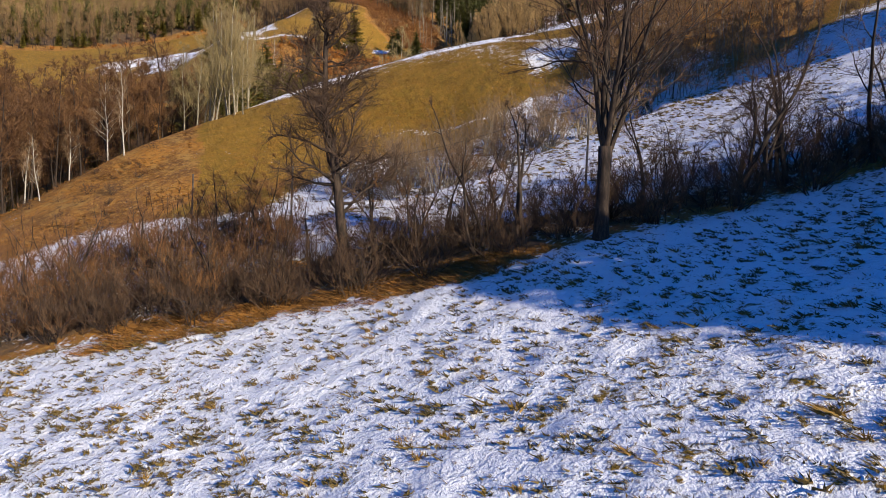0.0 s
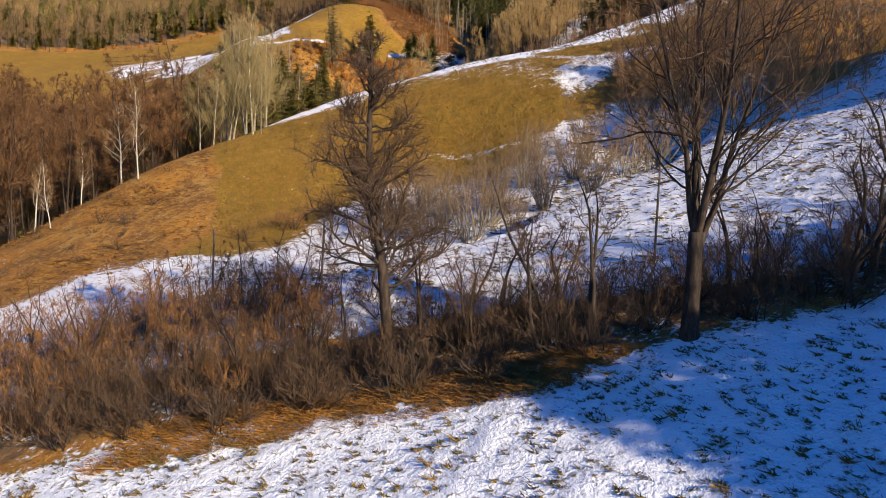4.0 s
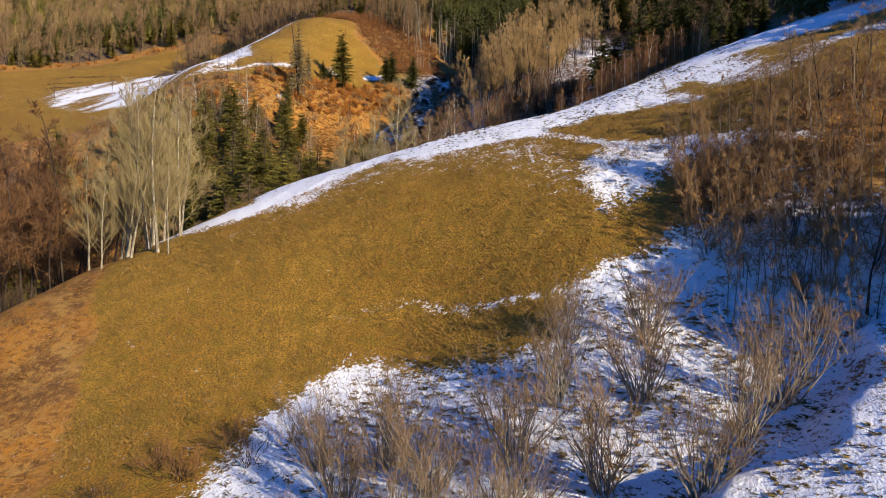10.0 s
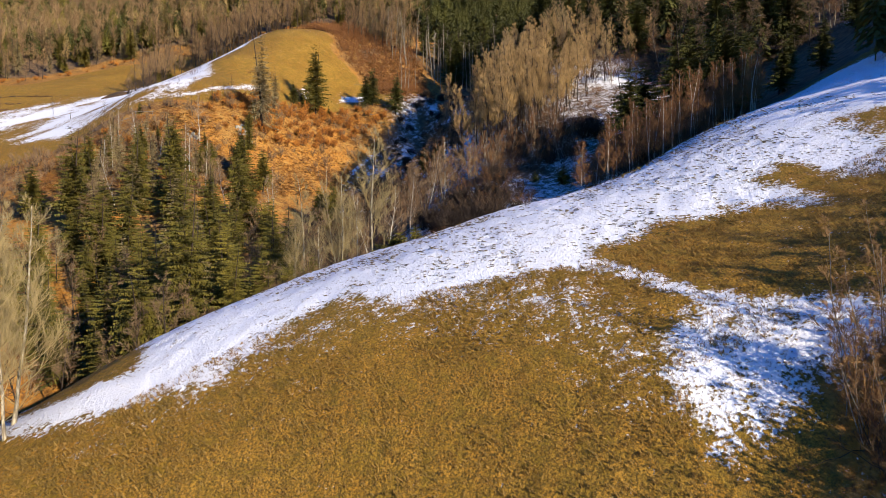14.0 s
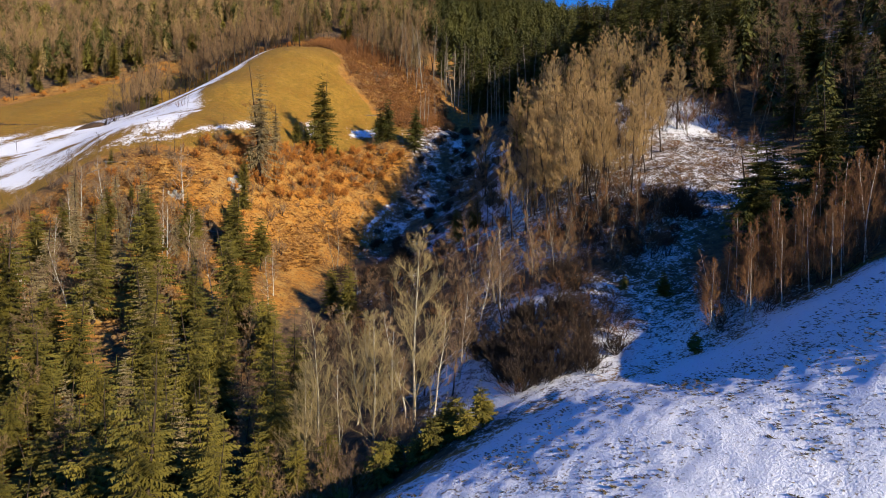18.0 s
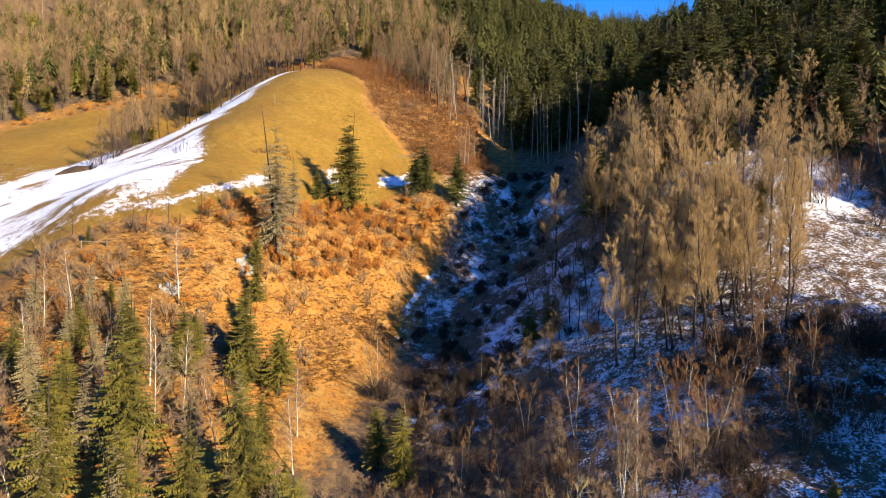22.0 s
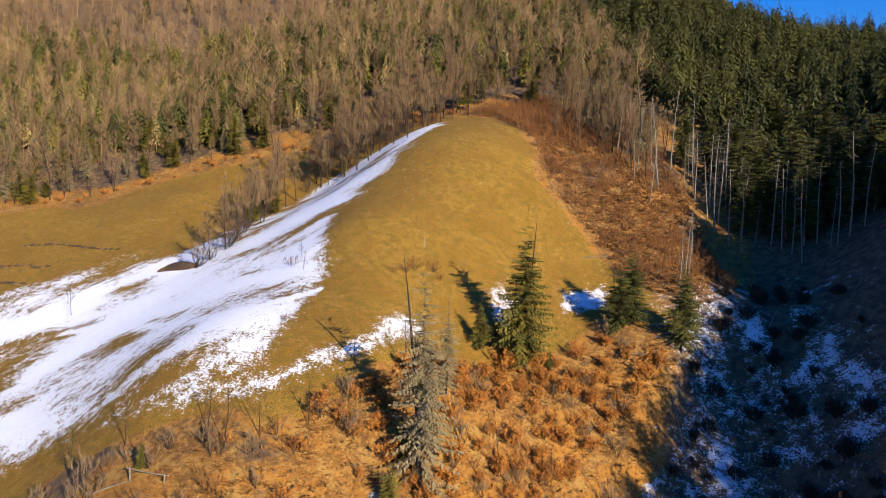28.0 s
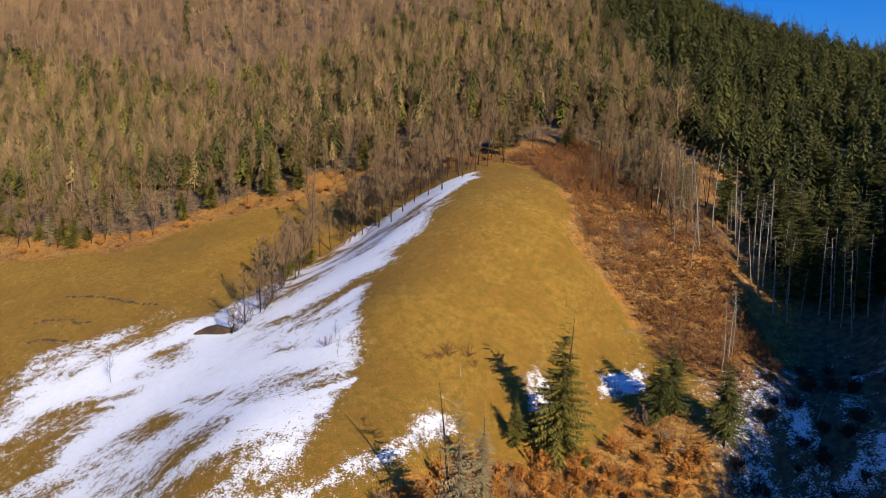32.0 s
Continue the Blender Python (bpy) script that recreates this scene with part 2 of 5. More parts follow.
def foliage_look(a, b, c, piece=True):
    def build(n, shader):
        tone = n.mix(n.by_object(), tuple(0.72 * v for v in a), b)
        tone = n.mix(n.span(n.noise(0.55, 3), 0.4, 0.65), tone, c)
        if piece:
            tone = n.mix(n.span(n.by_piece(), 0, 1, 0, 0.36), tone, tuple(1.4 * v for v in b))
        n.link(tone, shader.inputs["Base Color"])
    return build


def forest_look(a, b, c):
    """Far trees: each has a tone of its own."""
    def build(n, shader):
        own = n.attribute("tone")
        tone = n.mix(own, tuple(0.6 * v for v in a), tuple(1.35 * v for v in b))
        tone = n.mix(n.span(n.noise(0.05, 3), 0.42, 0.62, 0.0, 0.7), tone, c)
        tone = n.mix(n.span(n.by_piece(), 0, 1, 0, 0.35), tone, tuple(1.4 * v for v in b))
        n.link(tone, shader.inputs["Base Color"])
    return build


def birch_look(n, shader):
    v = n.add("Mapping", Scale=(1, 1, 3.0))
    n.link(n.add("TexCoord").outputs["Object"], v.inputs[0])
    marks = n.noise(2.2, 4, 0.7, v.outputs[0])
    n.link(n.mix(n.span(marks, 0.56, 0.62), (0.44, 0.40, 0.33), (0.06, 0.045, 0.035)), shader.inputs["Base Color"])
    n.bump(shader, marks, 0.4, 0.01)


GROUND = material("ground_cover", ground_look)
BARK = material("dark_bark", bark_look((0.022, 0.015, 0.011), (0.068, 0.045, 0.031)))
PALE_BARK = material("pale_bark", bark_look((0.15, 0.12, 0.08), (0.42, 0.36, 0.25)))
DEAD_BARK = material("weathered_wood", bark_look((0.13, 0.105, 0.08), (0.33, 0.28, 0.21), scale=9.0))
BIRCH = material("birch_bark", birch_look)
TWIG = material("dark_twigs", foliage_look((0.075, 0.045, 0.028), (0.11, 0.062, 0.032), (0.05, 0.032, 0.022)))
# dark twigs at about half tone; the hollow's shade is put into the colour
SHADE_TWIG = material("shade_darkened_twigs", foliage_look((0.036, 0.024, 0.017), (0.05, 0.032, 0.02), (0.024, 0.017, 0.012)))
RUST = material("rusty_twigs", foliage_look((0.19, 0.09, 0.034), (0.25, 0.118, 0.042), (0.115, 0.056, 0.025)))
ASH_TWIG = material("brown_crown_twigs", foliage_look((0.38, 0.245, 0.10), (0.44, 0.285, 0.115), (0.25, 0.155, 0.066)))
THICKET_TWIG = material("thicket_twigs", foliage_look((0.26, 0.145, 0.058), (0.33, 0.185, 0.07), (0.16, 0.085, 0.036)))
RED_TWIG = material("reddish_scrub_twigs", foliage_look((0.20, 0.082, 0.025), (0.26, 0.108, 0.03), (0.13, 0.054, 0.021)))
PALE_TWIG = material("pale_twigs", foliage_look((0.27, 0.19, 0.085), (0.34, 0.24, 0.115), (0.19, 0.125, 0.06)))
GREY_TWIG = material("grey_brown_twigs", foliage_look((0.19, 0.125, 0.07), (0.26, 0.165, 0.085), (0.13, 0.08, 0.046)))
EDGE_TWIG = material("edge_tree_twigs", foliage_look((0.19, 0.115, 0.055), (0.26, 0.16, 0.072), (0.12, 0.074, 0.04)))
# darker copies of the spruce needles; the forest's shade is put into their colour
SHADE_NEEDLES = material("shade_toned_needles", foliage_look((0.066, 0.068, 0.013), (0.092, 0.088, 0.016), (0.040, 0.044, 0.010)))
FAR_SHADE_NEEDLES = material("far_shade_toned_needles", forest_look((0.050, 0.054, 0.012), (0.078, 0.074, 0.015), (0.036, 0.040, 0.011)))
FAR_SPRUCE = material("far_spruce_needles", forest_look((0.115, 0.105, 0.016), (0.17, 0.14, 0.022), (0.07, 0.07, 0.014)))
FAR_LARCH = material("far_larch_needles", forest_look((0.30, 0.22, 0.095), (0.30, 0.21, 0.08), (0.20, 0.145, 0.065)))
FAR_TWIG = material("far_forest_twigs", forest_look((0.20, 0.122, 0.060), (0.25, 0.152, 0.072), (0.145, 0.088, 0.046)))
# far forest twigs toned down: the wood's shade is put into the colour
FAR_SHADE_TWIG = material("far_shade_toned_twigs", forest_look((0.125, 0.078, 0.042), (0.16, 0.098, 0.05), (0.085, 0.052, 0.03)))
BROWN_TWIG = material("brown_wood_twigs", foliage_look((0.125, 0.060, 0.024), (0.16, 0.078, 0.030), (0.075, 0.038, 0.018)))
POPLAR_TWIG = material("yellowish_poplar_twigs", foliage_look((0.29, 0.22, 0.10), (0.31, 0.235, 0.105), (0.19, 0.14, 0.065)))
RUST_GRASS = material("rusty_grass", foliage_look((0.19, 0.078, 0.018), (0.26, 0.115, 0.024), (0.10, 0.05, 0.015)))
NEEDLES = material("spruce_needles", foliage_look((0.118, 0.098, 0.014), (0.165, 0.128, 0.018), (0.055, 0.053, 0.010)))
LARCH = material("larch_needles", foliage_look((0.31, 0.245, 0.125), (0.27, 0.205, 0.095), (0.20, 0.15, 0.075)))
LEAVES = material("withered_leaves", foliage_look((0.42, 0.15, 0.025), (0.50, 0.20, 0.03), (0.26, 0.09, 0.02)))
STRAW = material("dry_grass", foliage_look((0.22, 0.125, 0.03), (0.34, 0.19, 0.04), (0.12, 0.08, 0.02)))
TUFT = material("olive_grass", foliage_look((0.12, 0.085, 0.025), (0.20, 0.125, 0.03), (0.06, 0.048, 0.02)))
SOIL_MAT = material("dug_soil", foliage_look((0.10, 0.06, 0.03), (0.14, 0.08, 0.04), (0.06, 0.04, 0.025), False))
STONE = material("grey_rock", bark_look((0.15, 0.135, 0.11), (0.40, 0.36, 0.29), scale=3.0))
POST = material("grey_post_wood", bark_look((0.05, 0.04, 0.035), (0.17, 0.14, 0.11), scale=12.0))
WIRE = material("dark_wire", foliage_look((0.03, 0.03, 0.03), (0.04, 0.04, 0.04), (0.025, 0.025, 0.025), False), 0.5)


# ---- meshes ----
class Geo:
    """Triangles, gathered as arrays."""

    def __init__(self):
        self.v, self.f, self.count = [], [], 0

    def add(self, verts, tris):
        self.v.append(np.asarray(verts, float).reshape(-1, 3))
        self.f.append(np.asarray(tris, np.int64).reshape(-1, 3) + self.count)
        self.count += len(self.v[-1])

    def arrays(self):
        return np.concatenate(self.v), np.concatenate(self.f)

    def mesh(self, name, mat, smooth=False):
        v, f = self.arrays()
        me = bpy.data.meshes.new(name)
        me.vertices.add(len(v))
        me.vertices.foreach_set("co", v.astype(np.float32).ravel())
        me.loops.add(f.size)
        me.loops.foreach_set("vertex_index", f.astype(np.int32).ravel())
        me.polygons.add(len(f))
        me.polygons.foreach_set("loop_start", np.arange(0, f.size, 3, dtype=np.int32))
        me.polygons.foreach_set("use_smooth", np.full(len(f), smooth))
        me.update(calc_edges=True)
        me.materials.append(mat)
        return me

    def tube(self, pts, radii, sides=5, cap=True):
        pts = np.asarray(pts, float)
        axis = pts[-1] - pts[0]
        axis /= np.linalg.norm(axis) + 1e-9
        side = np.cross(axis, (0.3, 1, 0.2) if abs(axis[2]) > 0.7 else (0, 0, 1))
        side /= np.linalg.norm(side) + 1e-9
        other = np.cross(axis, side)
        a = np.arange(sides) * 2 * math.pi / sides
        ring = np.cos(a)[:, None] * side + np.sin(a)[:, None] * other
        v = (pts[:, None, :] + np.asarray(radii)[:, None, None] * ring[None]).reshape(-1, 3)
        tris = []
        for k in range(len(pts) - 1):
            for i in range(sides):
                p, q = k * sides + i, k * sides + (i + 1) % sides
                tris += [(p, q, q + sides), (p, q + sides, p + sides)]
        if cap:
            last = (len(pts) - 1) * sides
            tris += [(last, last + i, last + i + 1) for i in range(1, sides - 1)]
        self.add(v, tris)

    def cones(self, start, end, radius):
        """Thin three-sided spikes, many at once."""
        start, end = np.asarray(start), np.asarray(end)
        n = len(start)
        if not n:
            return
        d = end - start
        d /= np.linalg.norm(d, axis=1)[:, None] + 1e-9
        side = np.cross(d, np.array((0.31, 0.17, 0.93)))
        side /= np.linalg.norm(side, axis=1)[:, None] + 1e-9
        other = np.cross(d, side)
        r = np.broadcast_to(np.asarray(radius, float), (n,))[:, None]
        v = np.stack([start + r * side, start + r * (-0.5 * side + 0.87 * other), start + r * (-0.5 * side - 0.87 * other), end], 1)
        base = np.arange(n)[:, None, None] * 4
        self.add(v, base + np.array([[0, 1, 3], [1, 2, 3], [2, 0, 3]])[None])

    def blades(self, a, b, c):
        n = len(a)
        self.add(np.stack([a, b, c], 1), np.arange(n * 3))


def part(name, me, parent, label=""):
    ob = new(name, me)
    ob.parent = parent
    if label:
        tagged(ob, label)
    return ob


def unit(v):
    return v / (np.linalg.norm(v, axis=-1, keepdims=True) + 1e-9)


def grow(rng, start, way, length, curve, steps, wobble=0.16):
    """A bending branch: its points. curve lifts (or, below 0, drops) it on the way."""
    pts, d = [np.asarray(start, float)], np.asarray(way, float)
    for _ in range(steps):
        d = unit(d + np.array((0, 0, curve)) / steps + rng.normal(0, wobble, 3))
        pts.append(pts[-1] + d * length / steps)
    return np.array(pts)


def along(pts, s):
    """Points and directions at parts s (0 to 1) of many steps of one branch."""
    k = s * (len(pts) - 1)
    i = np.minimum(k.astype(int), len(pts) - 2)
    d = pts[i + 1] - pts[i]
    return pts[i] + (k - i)[:, None] * d, unit(d)


def shoots(rng, pts, n, lo, angle, lift=0.15):
    s = lo + (1 - lo) * rng.random(n) ** 0.8
    p, d = along(pts, s)
    return p, unit(d * math.cos(angle) + unit(rng.normal(0, 1, (n, 3))) * math.sin(angle) * 1.2 + np.array((0, 0, lift))), s


def bare_tree(seed, tall, girth, clear=0.3, limbs=12, spread=0.8, reach=0.35, second=7, third=8, fourth=0, leader=True, curve=0.6, stems=1, lean=0.06, twig=0.012, wobble=0.05, fan=0.75, lift=0.15, crowned=False, gnarl=0.16, stout=0.34, whip=0.3):
    """The wood and the twigs of a leafless tree; clear: the part of its height with no limbs."""
    rng = np.random.default_rng(seed)
    wood, twigs = Geo(), Geo()
    for k in range(stems):
        foot = np.array((*(rng.normal(0, 0.35 + 0.1 * stems, 2) if stems > 1 else (0, 0)), -0.3))
        h = tall * (1 if stems == 1 else rng.uniform(0.7, 1.0))
        top = h if leader else h * (clear + 0.12)
        way = unit(np.array((rng.normal(0, lean), rng.normal(0, lean), 1.0)) + (np.array((*foot[:2], 0)) * 0.22 if stems > 1 else 0))
        trunk = grow(rng, foot, way, top + 0.3, 0.5, 9, wobble)
        thin = np.linspace(1, 0.16 if leader else 0.75, 10) ** 0.9 * girth
        thin[0] *= 1.35
        wood.tube(trunk, thin, 7 if girth > 0.15 else 5)
        n = limbs if stems == 1 else max(3, limbs // 2)
        heights = np.linspace(clear if leader else 0.74, 0.98, n) + rng.normal(0, 0.02, n)
        for i, s in enumerate(np.clip(heights, 0.05, 0.98)):
            p, d = along(trunk, np.array([s]))
            az = i * 2.4 + rng.normal(0, 0.5)
            out = np.array((math.cos(az), math.sin(az), 0))
            size = tall * reach * ((1.25 - s) if leader else 1.6) * rng.uniform(0.75, 1.15)
            limb = grow(rng, p[0], unit(out * spread + d[0] * (1 - 0.5 * spread)), size, curve, 5, gnarl)
            r = girth * (stout if leader else 0.5) * (1.1 - 0.6 * s if leader else 1)
            (twigs if crowned else wood).tube(limb, np.linspace(r, r * 0.22, 6), 4, False)
            ps, ds, ss = shoots(rng, limb, second, 0.2, fan, lift)
            for q, e, u in zip(ps, ds, ss):
                b = grow(rng, q, e, size * (0.62 - 0.3 * u) * rng.uniform(0.7, 1.2), 0.35, 3, gnarl)
                if fourth:
                    twigs.tube(b, np.linspace(r * 0.32, r * 0.1, 4) + twig * 0.5, 3, False)
                else:
                    twigs.cones(b[:1], b[-1:], r * 0.25 + twig * 0.5)
                a, w, _ = shoots(rng, b, third, 0.15, fan * 0.93, lift)
                ends = a + w * (size * whip * rng.uniform(0.4, 1.25, third))[:, None]
                twigs.cones(a, ends, twig)
                for _ in range(fourth):
                    f = rng.random(third)[:, None]
                    m = a + (ends - a) * f
                    twigs.cones(m, m + unit(w + rng.normal(0, 0.6, (third, 3))) * size * 0.11, twig * 0.6)
    return wood, twigs


def forked_tree(seed, tall, girth, fork, boughs=5, limbs=7, second=6, third=8, twig=0.009):
    """An old tree whose clear trunk parts into several steep boughs."""
    rng = np.random.default_rng(seed)
    wood, twigs = Geo(), Geo()
    trunk = grow(rng, (0, 0, -0.4), (0.02, 0, 1), fork + 0.4, 0.3, 6, 0.03)
    wood.tube(trunk, np.array((1.5, 1.12, 1.0, 0.95, 0.92, 0.95, 1.02)) * girth, 9)
    for k in range(boughs):
        az = k * 2 * math.pi / boughs + rng.normal(0, 0.35)
        tilt = 0.08 if k == 0 else rng.uniform(0.14, 0.42)
        foot = along(trunk, np.array([rng.uniform(0.8, 0.97)]))[0][0]
        run = (tall - fork) * rng.uniform(0.85, 1.08)
        bough = grow(rng, foot, unit(np.array((math.cos(az) * tilt, math.sin(az) * tilt, 1.0))), run, 0.6, 9, 0.08)
        r0 = girth * rng.uniform(0.42, 0.6)
        wood.tube(bough, np.linspace(r0, 0.02, 10), 6)
        for s in np.sort(rng.uniform(0.12, 0.92, limbs)):
            p, d = along(bough, np.array([s]))
            a2 = rng.random() * 6.3
            out = np.array((math.cos(a2), math.sin(a2), 0.1)) * 0.8 + np.array((math.cos(az), math.sin(az), 0)) * 0.5
            size = run * (0.55 - 0.38 * s) * rng.uniform(0.7, 1.2)
            limb = grow(rng, p[0], unit(out + d[0] * 0.7), size, 0.45, 6, 0.17)
            r = r0 * (0.42 - 0.26 * s)
            wood.tube(limb, np.linspace(r, 0.012, 7), 4, False)
            ps, ds, ss = shoots(rng, limb, second, 0.15, 0.7, 0.2)
            for q, e, u in zip(ps, ds, ss):
                b = grow(rng, q, e, size * (0.6 - 0.3 * u) + 0.3, 0.25, 4, 0.2)
                twigs.tube(b, np.linspace(r * 0.35, 0.006, 5), 3, False)
                a, w, _ = shoots(rng, b, third, 0.1, 0.7, 0.15)
                ends = a + w * rng.uniform(0.25, 0.9, third)[:, None]
                twigs.cones(a, ends, twig)
                m = a + (ends - a) * 0.55
                twigs.cones(m, m + unit(w + rng.normal(0, 0.6, (third, 3))) * 0.3, twig * 0.65)
    return wood, twigs


def far_tree(seed, tall, wide, n=60):
    """The rough twig-work of a leafless tree that is only seen from afar."""
    rng = np.random.default_rng(seed)
    g = Geo()
    g.cones([(0, 0, -0.5)], [(0, 0, tall * 0.95)], 0.2)
    h = rng.uniform(0.28, 0.9, n)
    a = np.c_[np.zeros((n, 2)), h * tall]
    az = rng.random(n) * 6.3
    d = np.c_[np.cos(az), np.sin(az), rng.uniform(0.4, 1.3, n)] * (wide * rng.uniform(0.4, 1.0, n) * (1.25 - 0.8 * h))[:, None]
    side = unit(rng.normal(0, 1, (n, 3)))
    g.blades(a - side * 0.055, a + side * 0.055, a + d)
    for f in (0.4, 0.65, 0.9):
        m = a + d * f
        e = unit(d + rng.normal(0, wide * 0.4, (n, 3)) + np.array((0, 0, wide * 0.5))) * wide * 0.6
        side = unit(rng.normal(0, 1, (n, 3))) * 0.06
        g.blades(m - side, m + side, m + e)
    return g


def spruce_parts(seed, tall, wide, whorls=24, ring=9, fringe=6, low=0.06, droop=0.42, gaps=0.0, leaf=0.30):
    """The trunk and the needled boughs of a conifer; each bough a drooping spray of twigs."""
    rng = np.random.default_rng(seed)
    wood, green = Geo(), Geo()
    wood.tube(grow(rng, (0, 0, -0.4), (0, 0, 1), tall + 0.3, 0.2, 6) * np.array((0.25, 0.25, 1)), np.linspace(0.011 * tall + 0.04, 0.01, 7), 6)
    n = int(whorls * ring * 0.8 * (1 - gaps))
    s = low + (0.985 - low) * (0.55 * (1 - np.sqrt(1 - rng.random(n))) + 0.45 * rng.random(n))
    az = np.arange(n) * 2.4 + rng.normal(0, 0.5, n)
    lump = 1 + 0.16 * np.sin(2 * az + 11 * s + seed) + 0.12 * np.sin(3 * az - 17 * s)
    reach = (wide * (1 - s) ** 0.8 * np.clip(0.72 + 2.2 * (s - low), 0.6, 1)) * lump * rng.uniform(0.62, 1.2, n) + 0.18
    fall = droop * (1.25 - 1.75 * s) + rng.normal(0, 0.10, n)
    out = np.stack([np.cos(az), np.sin(az), 0 * az], 1)
    side = np.stack([-np.sin(az), np.cos(az), 0 * az], 1)
    down = np.array((0, 0, -1.0))
    sweep = rng.normal(0, 0.18, n)

    def spot(u):
        p = out * (reach * u)[:, None] + side * (reach * sweep * u * u)[:, None]
        p[:, 2] = s * tall - fall * reach * (1.25 * u - 0.55 * u * u)
        return p
    wood.cones(spot(0.0), spot(0.75), 0.012 + 0.006 * reach)
    for j in range(fringe):
        u = (j + rng.random(n) * 0.7) / fringe
        p, q = spot(u), spot(np.minimum(u + (0.2 + 3.6 * leaf) / fringe, 1.06))
        width = reach * leaf * (1.08 - 0.72 * u) + 0.07
        for way in (-1, 1):
            tip = p + (q - p) * 0.9 + side * (way * width * rng.uniform(0.5, 1.25, n))[:, None] + out * (0.3 * width)[:, None]
            tip += down * (width * rng.uniform(0.15, 0.7, n))[:, None]
            green.blades(p, q, tip)
        hang = (p + q) / 2 + down * (width * rng.uniform(0.5, 1.25, n))[:, None] + side * (width * rng.normal(0, 0.4, n))[:, None]
        green.blades(p, q, hang)
    top = np.array([[0, 0, tall * 0.95]])
    green.cones(top, top + np.array([[0, 0, tall * 0.06]]), 0.06)
    return wood, green


def far_conifer(seed, tall, wide, n=130, low=0.08):
    """A conifer that is only seen from afar: hanging sprays round a pointed crown."""
    rng = np.random.default_rng(seed)
    g = Geo()
    g.cones([(0, 0, -0.5)], [(0, 0, tall)], 0.13)
    s = low + (0.97 - low) * (0.6 * (1 - np.sqrt(1 - rng.random(n))) + 0.4 * rng.random(n))
    az = np.arange(n) * 2.4 + rng.normal(0, 0.4, n)
    r = wide * (1 - s) ** 0.85 * (1 + 0.2 * np.sin(2 * az + 9 * s)) * rng.uniform(0.6, 1.2, n) + 0.2
    out = np.stack([np.cos(az), np.sin(az), 0 * az], 1)
    side = np.stack([-np.sin(az), np.cos(az), 0 * az], 1)
    z = np.array((0, 0, 1.0))
    a = out * (r * rng.uniform(0.15, 0.55, n))[:, None] + z * (s * tall + 0.05 * r)[:, None]
    b = out * (r * 0.85)[:, None] + z * (s * tall - 0.22 * r)[:, None] + side * (r * rng.uniform(0.08, 0.26, n))[:, None]
    c = out * (r * 0.85)[:, None] + z * (s * tall - 0.26 * r)[:, None] - side * (r * rng.uniform(0.08, 0.26, n))[:, None]
    t = out * r[:, None] + z * (s * tall - r * rng.uniform(0.32, 0.62, n))[:, None]
    g.blades(a, b, t)
    g.blades(a, c, t)
    return g


def dead_spruce(seed, tall, girth, bristle=60, start=0.25):
    rng = np.random.default_rng(seed)
    wood, twigs = Geo(), Geo()
    trunk = grow(rng, (0, 0, -0.3), (rng.normal(0, 0.02), rng.normal(0, 0.02), 1), tall, 0.5, 7, 0.03)
    wood.tube(trunk, np.linspace(girth, girth * 0.2, 8), 6)
    p, d = along(trunk, start + (1 - start) * rng.random(bristle))
    az = rng.random(bristle) * 6.3
    out = np.stack([np.cos(az), np.sin(az), rng.uniform(-0.5, 0.15, bristle)], 1)
    ends = p + out * (tall * 0.075 * rng.uniform(0.4, 1.3, bristle))[:, None]
    twigs.cones(p, ends, 0.03)
    m = p + (ends - p) * 0.6
    twigs.cones(m, m + unit(out + rng.normal(0, 0.7, (bristle, 3))) * 0.5, 0.015)
    return wood, twigs


def shrub_parts(seed, tall, stems=14, splay=0.45, second=5, third=6, twig=0.012, wobble=0.16):
    """Many rods from one stool."""
    rng = np.random.default_rng(seed)
    wood, twigs = Geo(), Geo()
    for k in range(stems):
        az, tilt = rng.random() * 6.3, splay * rng.uniform(0.15, 1.2)
        foot = np.array((math.cos(az), math.sin(az), 0)) * rng.uniform(0.05, 0.09) * tall + np.array((0, 0, -0.15))
        rod = grow(rng, foot, (math.cos(az) * tilt, math.sin(az) * tilt, 1), tall * rng.uniform(0.5, 1.05), 0.15, 6, wobble)
        wood.tube(rod, np.linspace(0.008 * tall + 0.008, 0.006, 7), 3, False)
        ps, ds, ss = shoots(rng, rod, second, 0.25, 0.5, 0.3)
        for q, e, u in zip(ps, ds, ss):
            b = grow(rng, q, e, tall * (0.4 - 0.2 * u), 0.3, 2)
            twigs.cones(b[:1], b[-1:], twig * 1.3)
            a, w, _ = shoots(rng, b, third, 0.1, 0.6, 0.25)
            twigs.cones(a, a + w * (tall * 0.11 * rng.uniform(0.5, 1.4, third))[:, None], twig)
    return wood, twigs


def thing(name, parts, label, category, group=""):
    """One thing from (part's name, Geo, material, smooth) rows."""
    base = tagged(new(name), label, category, group)
    for pname, geo, mat, smooth in parts:
        ob = part(pname, geo.mesh(pname, mat, smooth), base)
        if pname in ("crown", "stool", "foliage"):
            tagged(ob, kind="stuff")
    return base


def kinds(name, label, category, group, makers):
    return [thing(name, m, label, category, group) for m in makers]


PLACED = {}


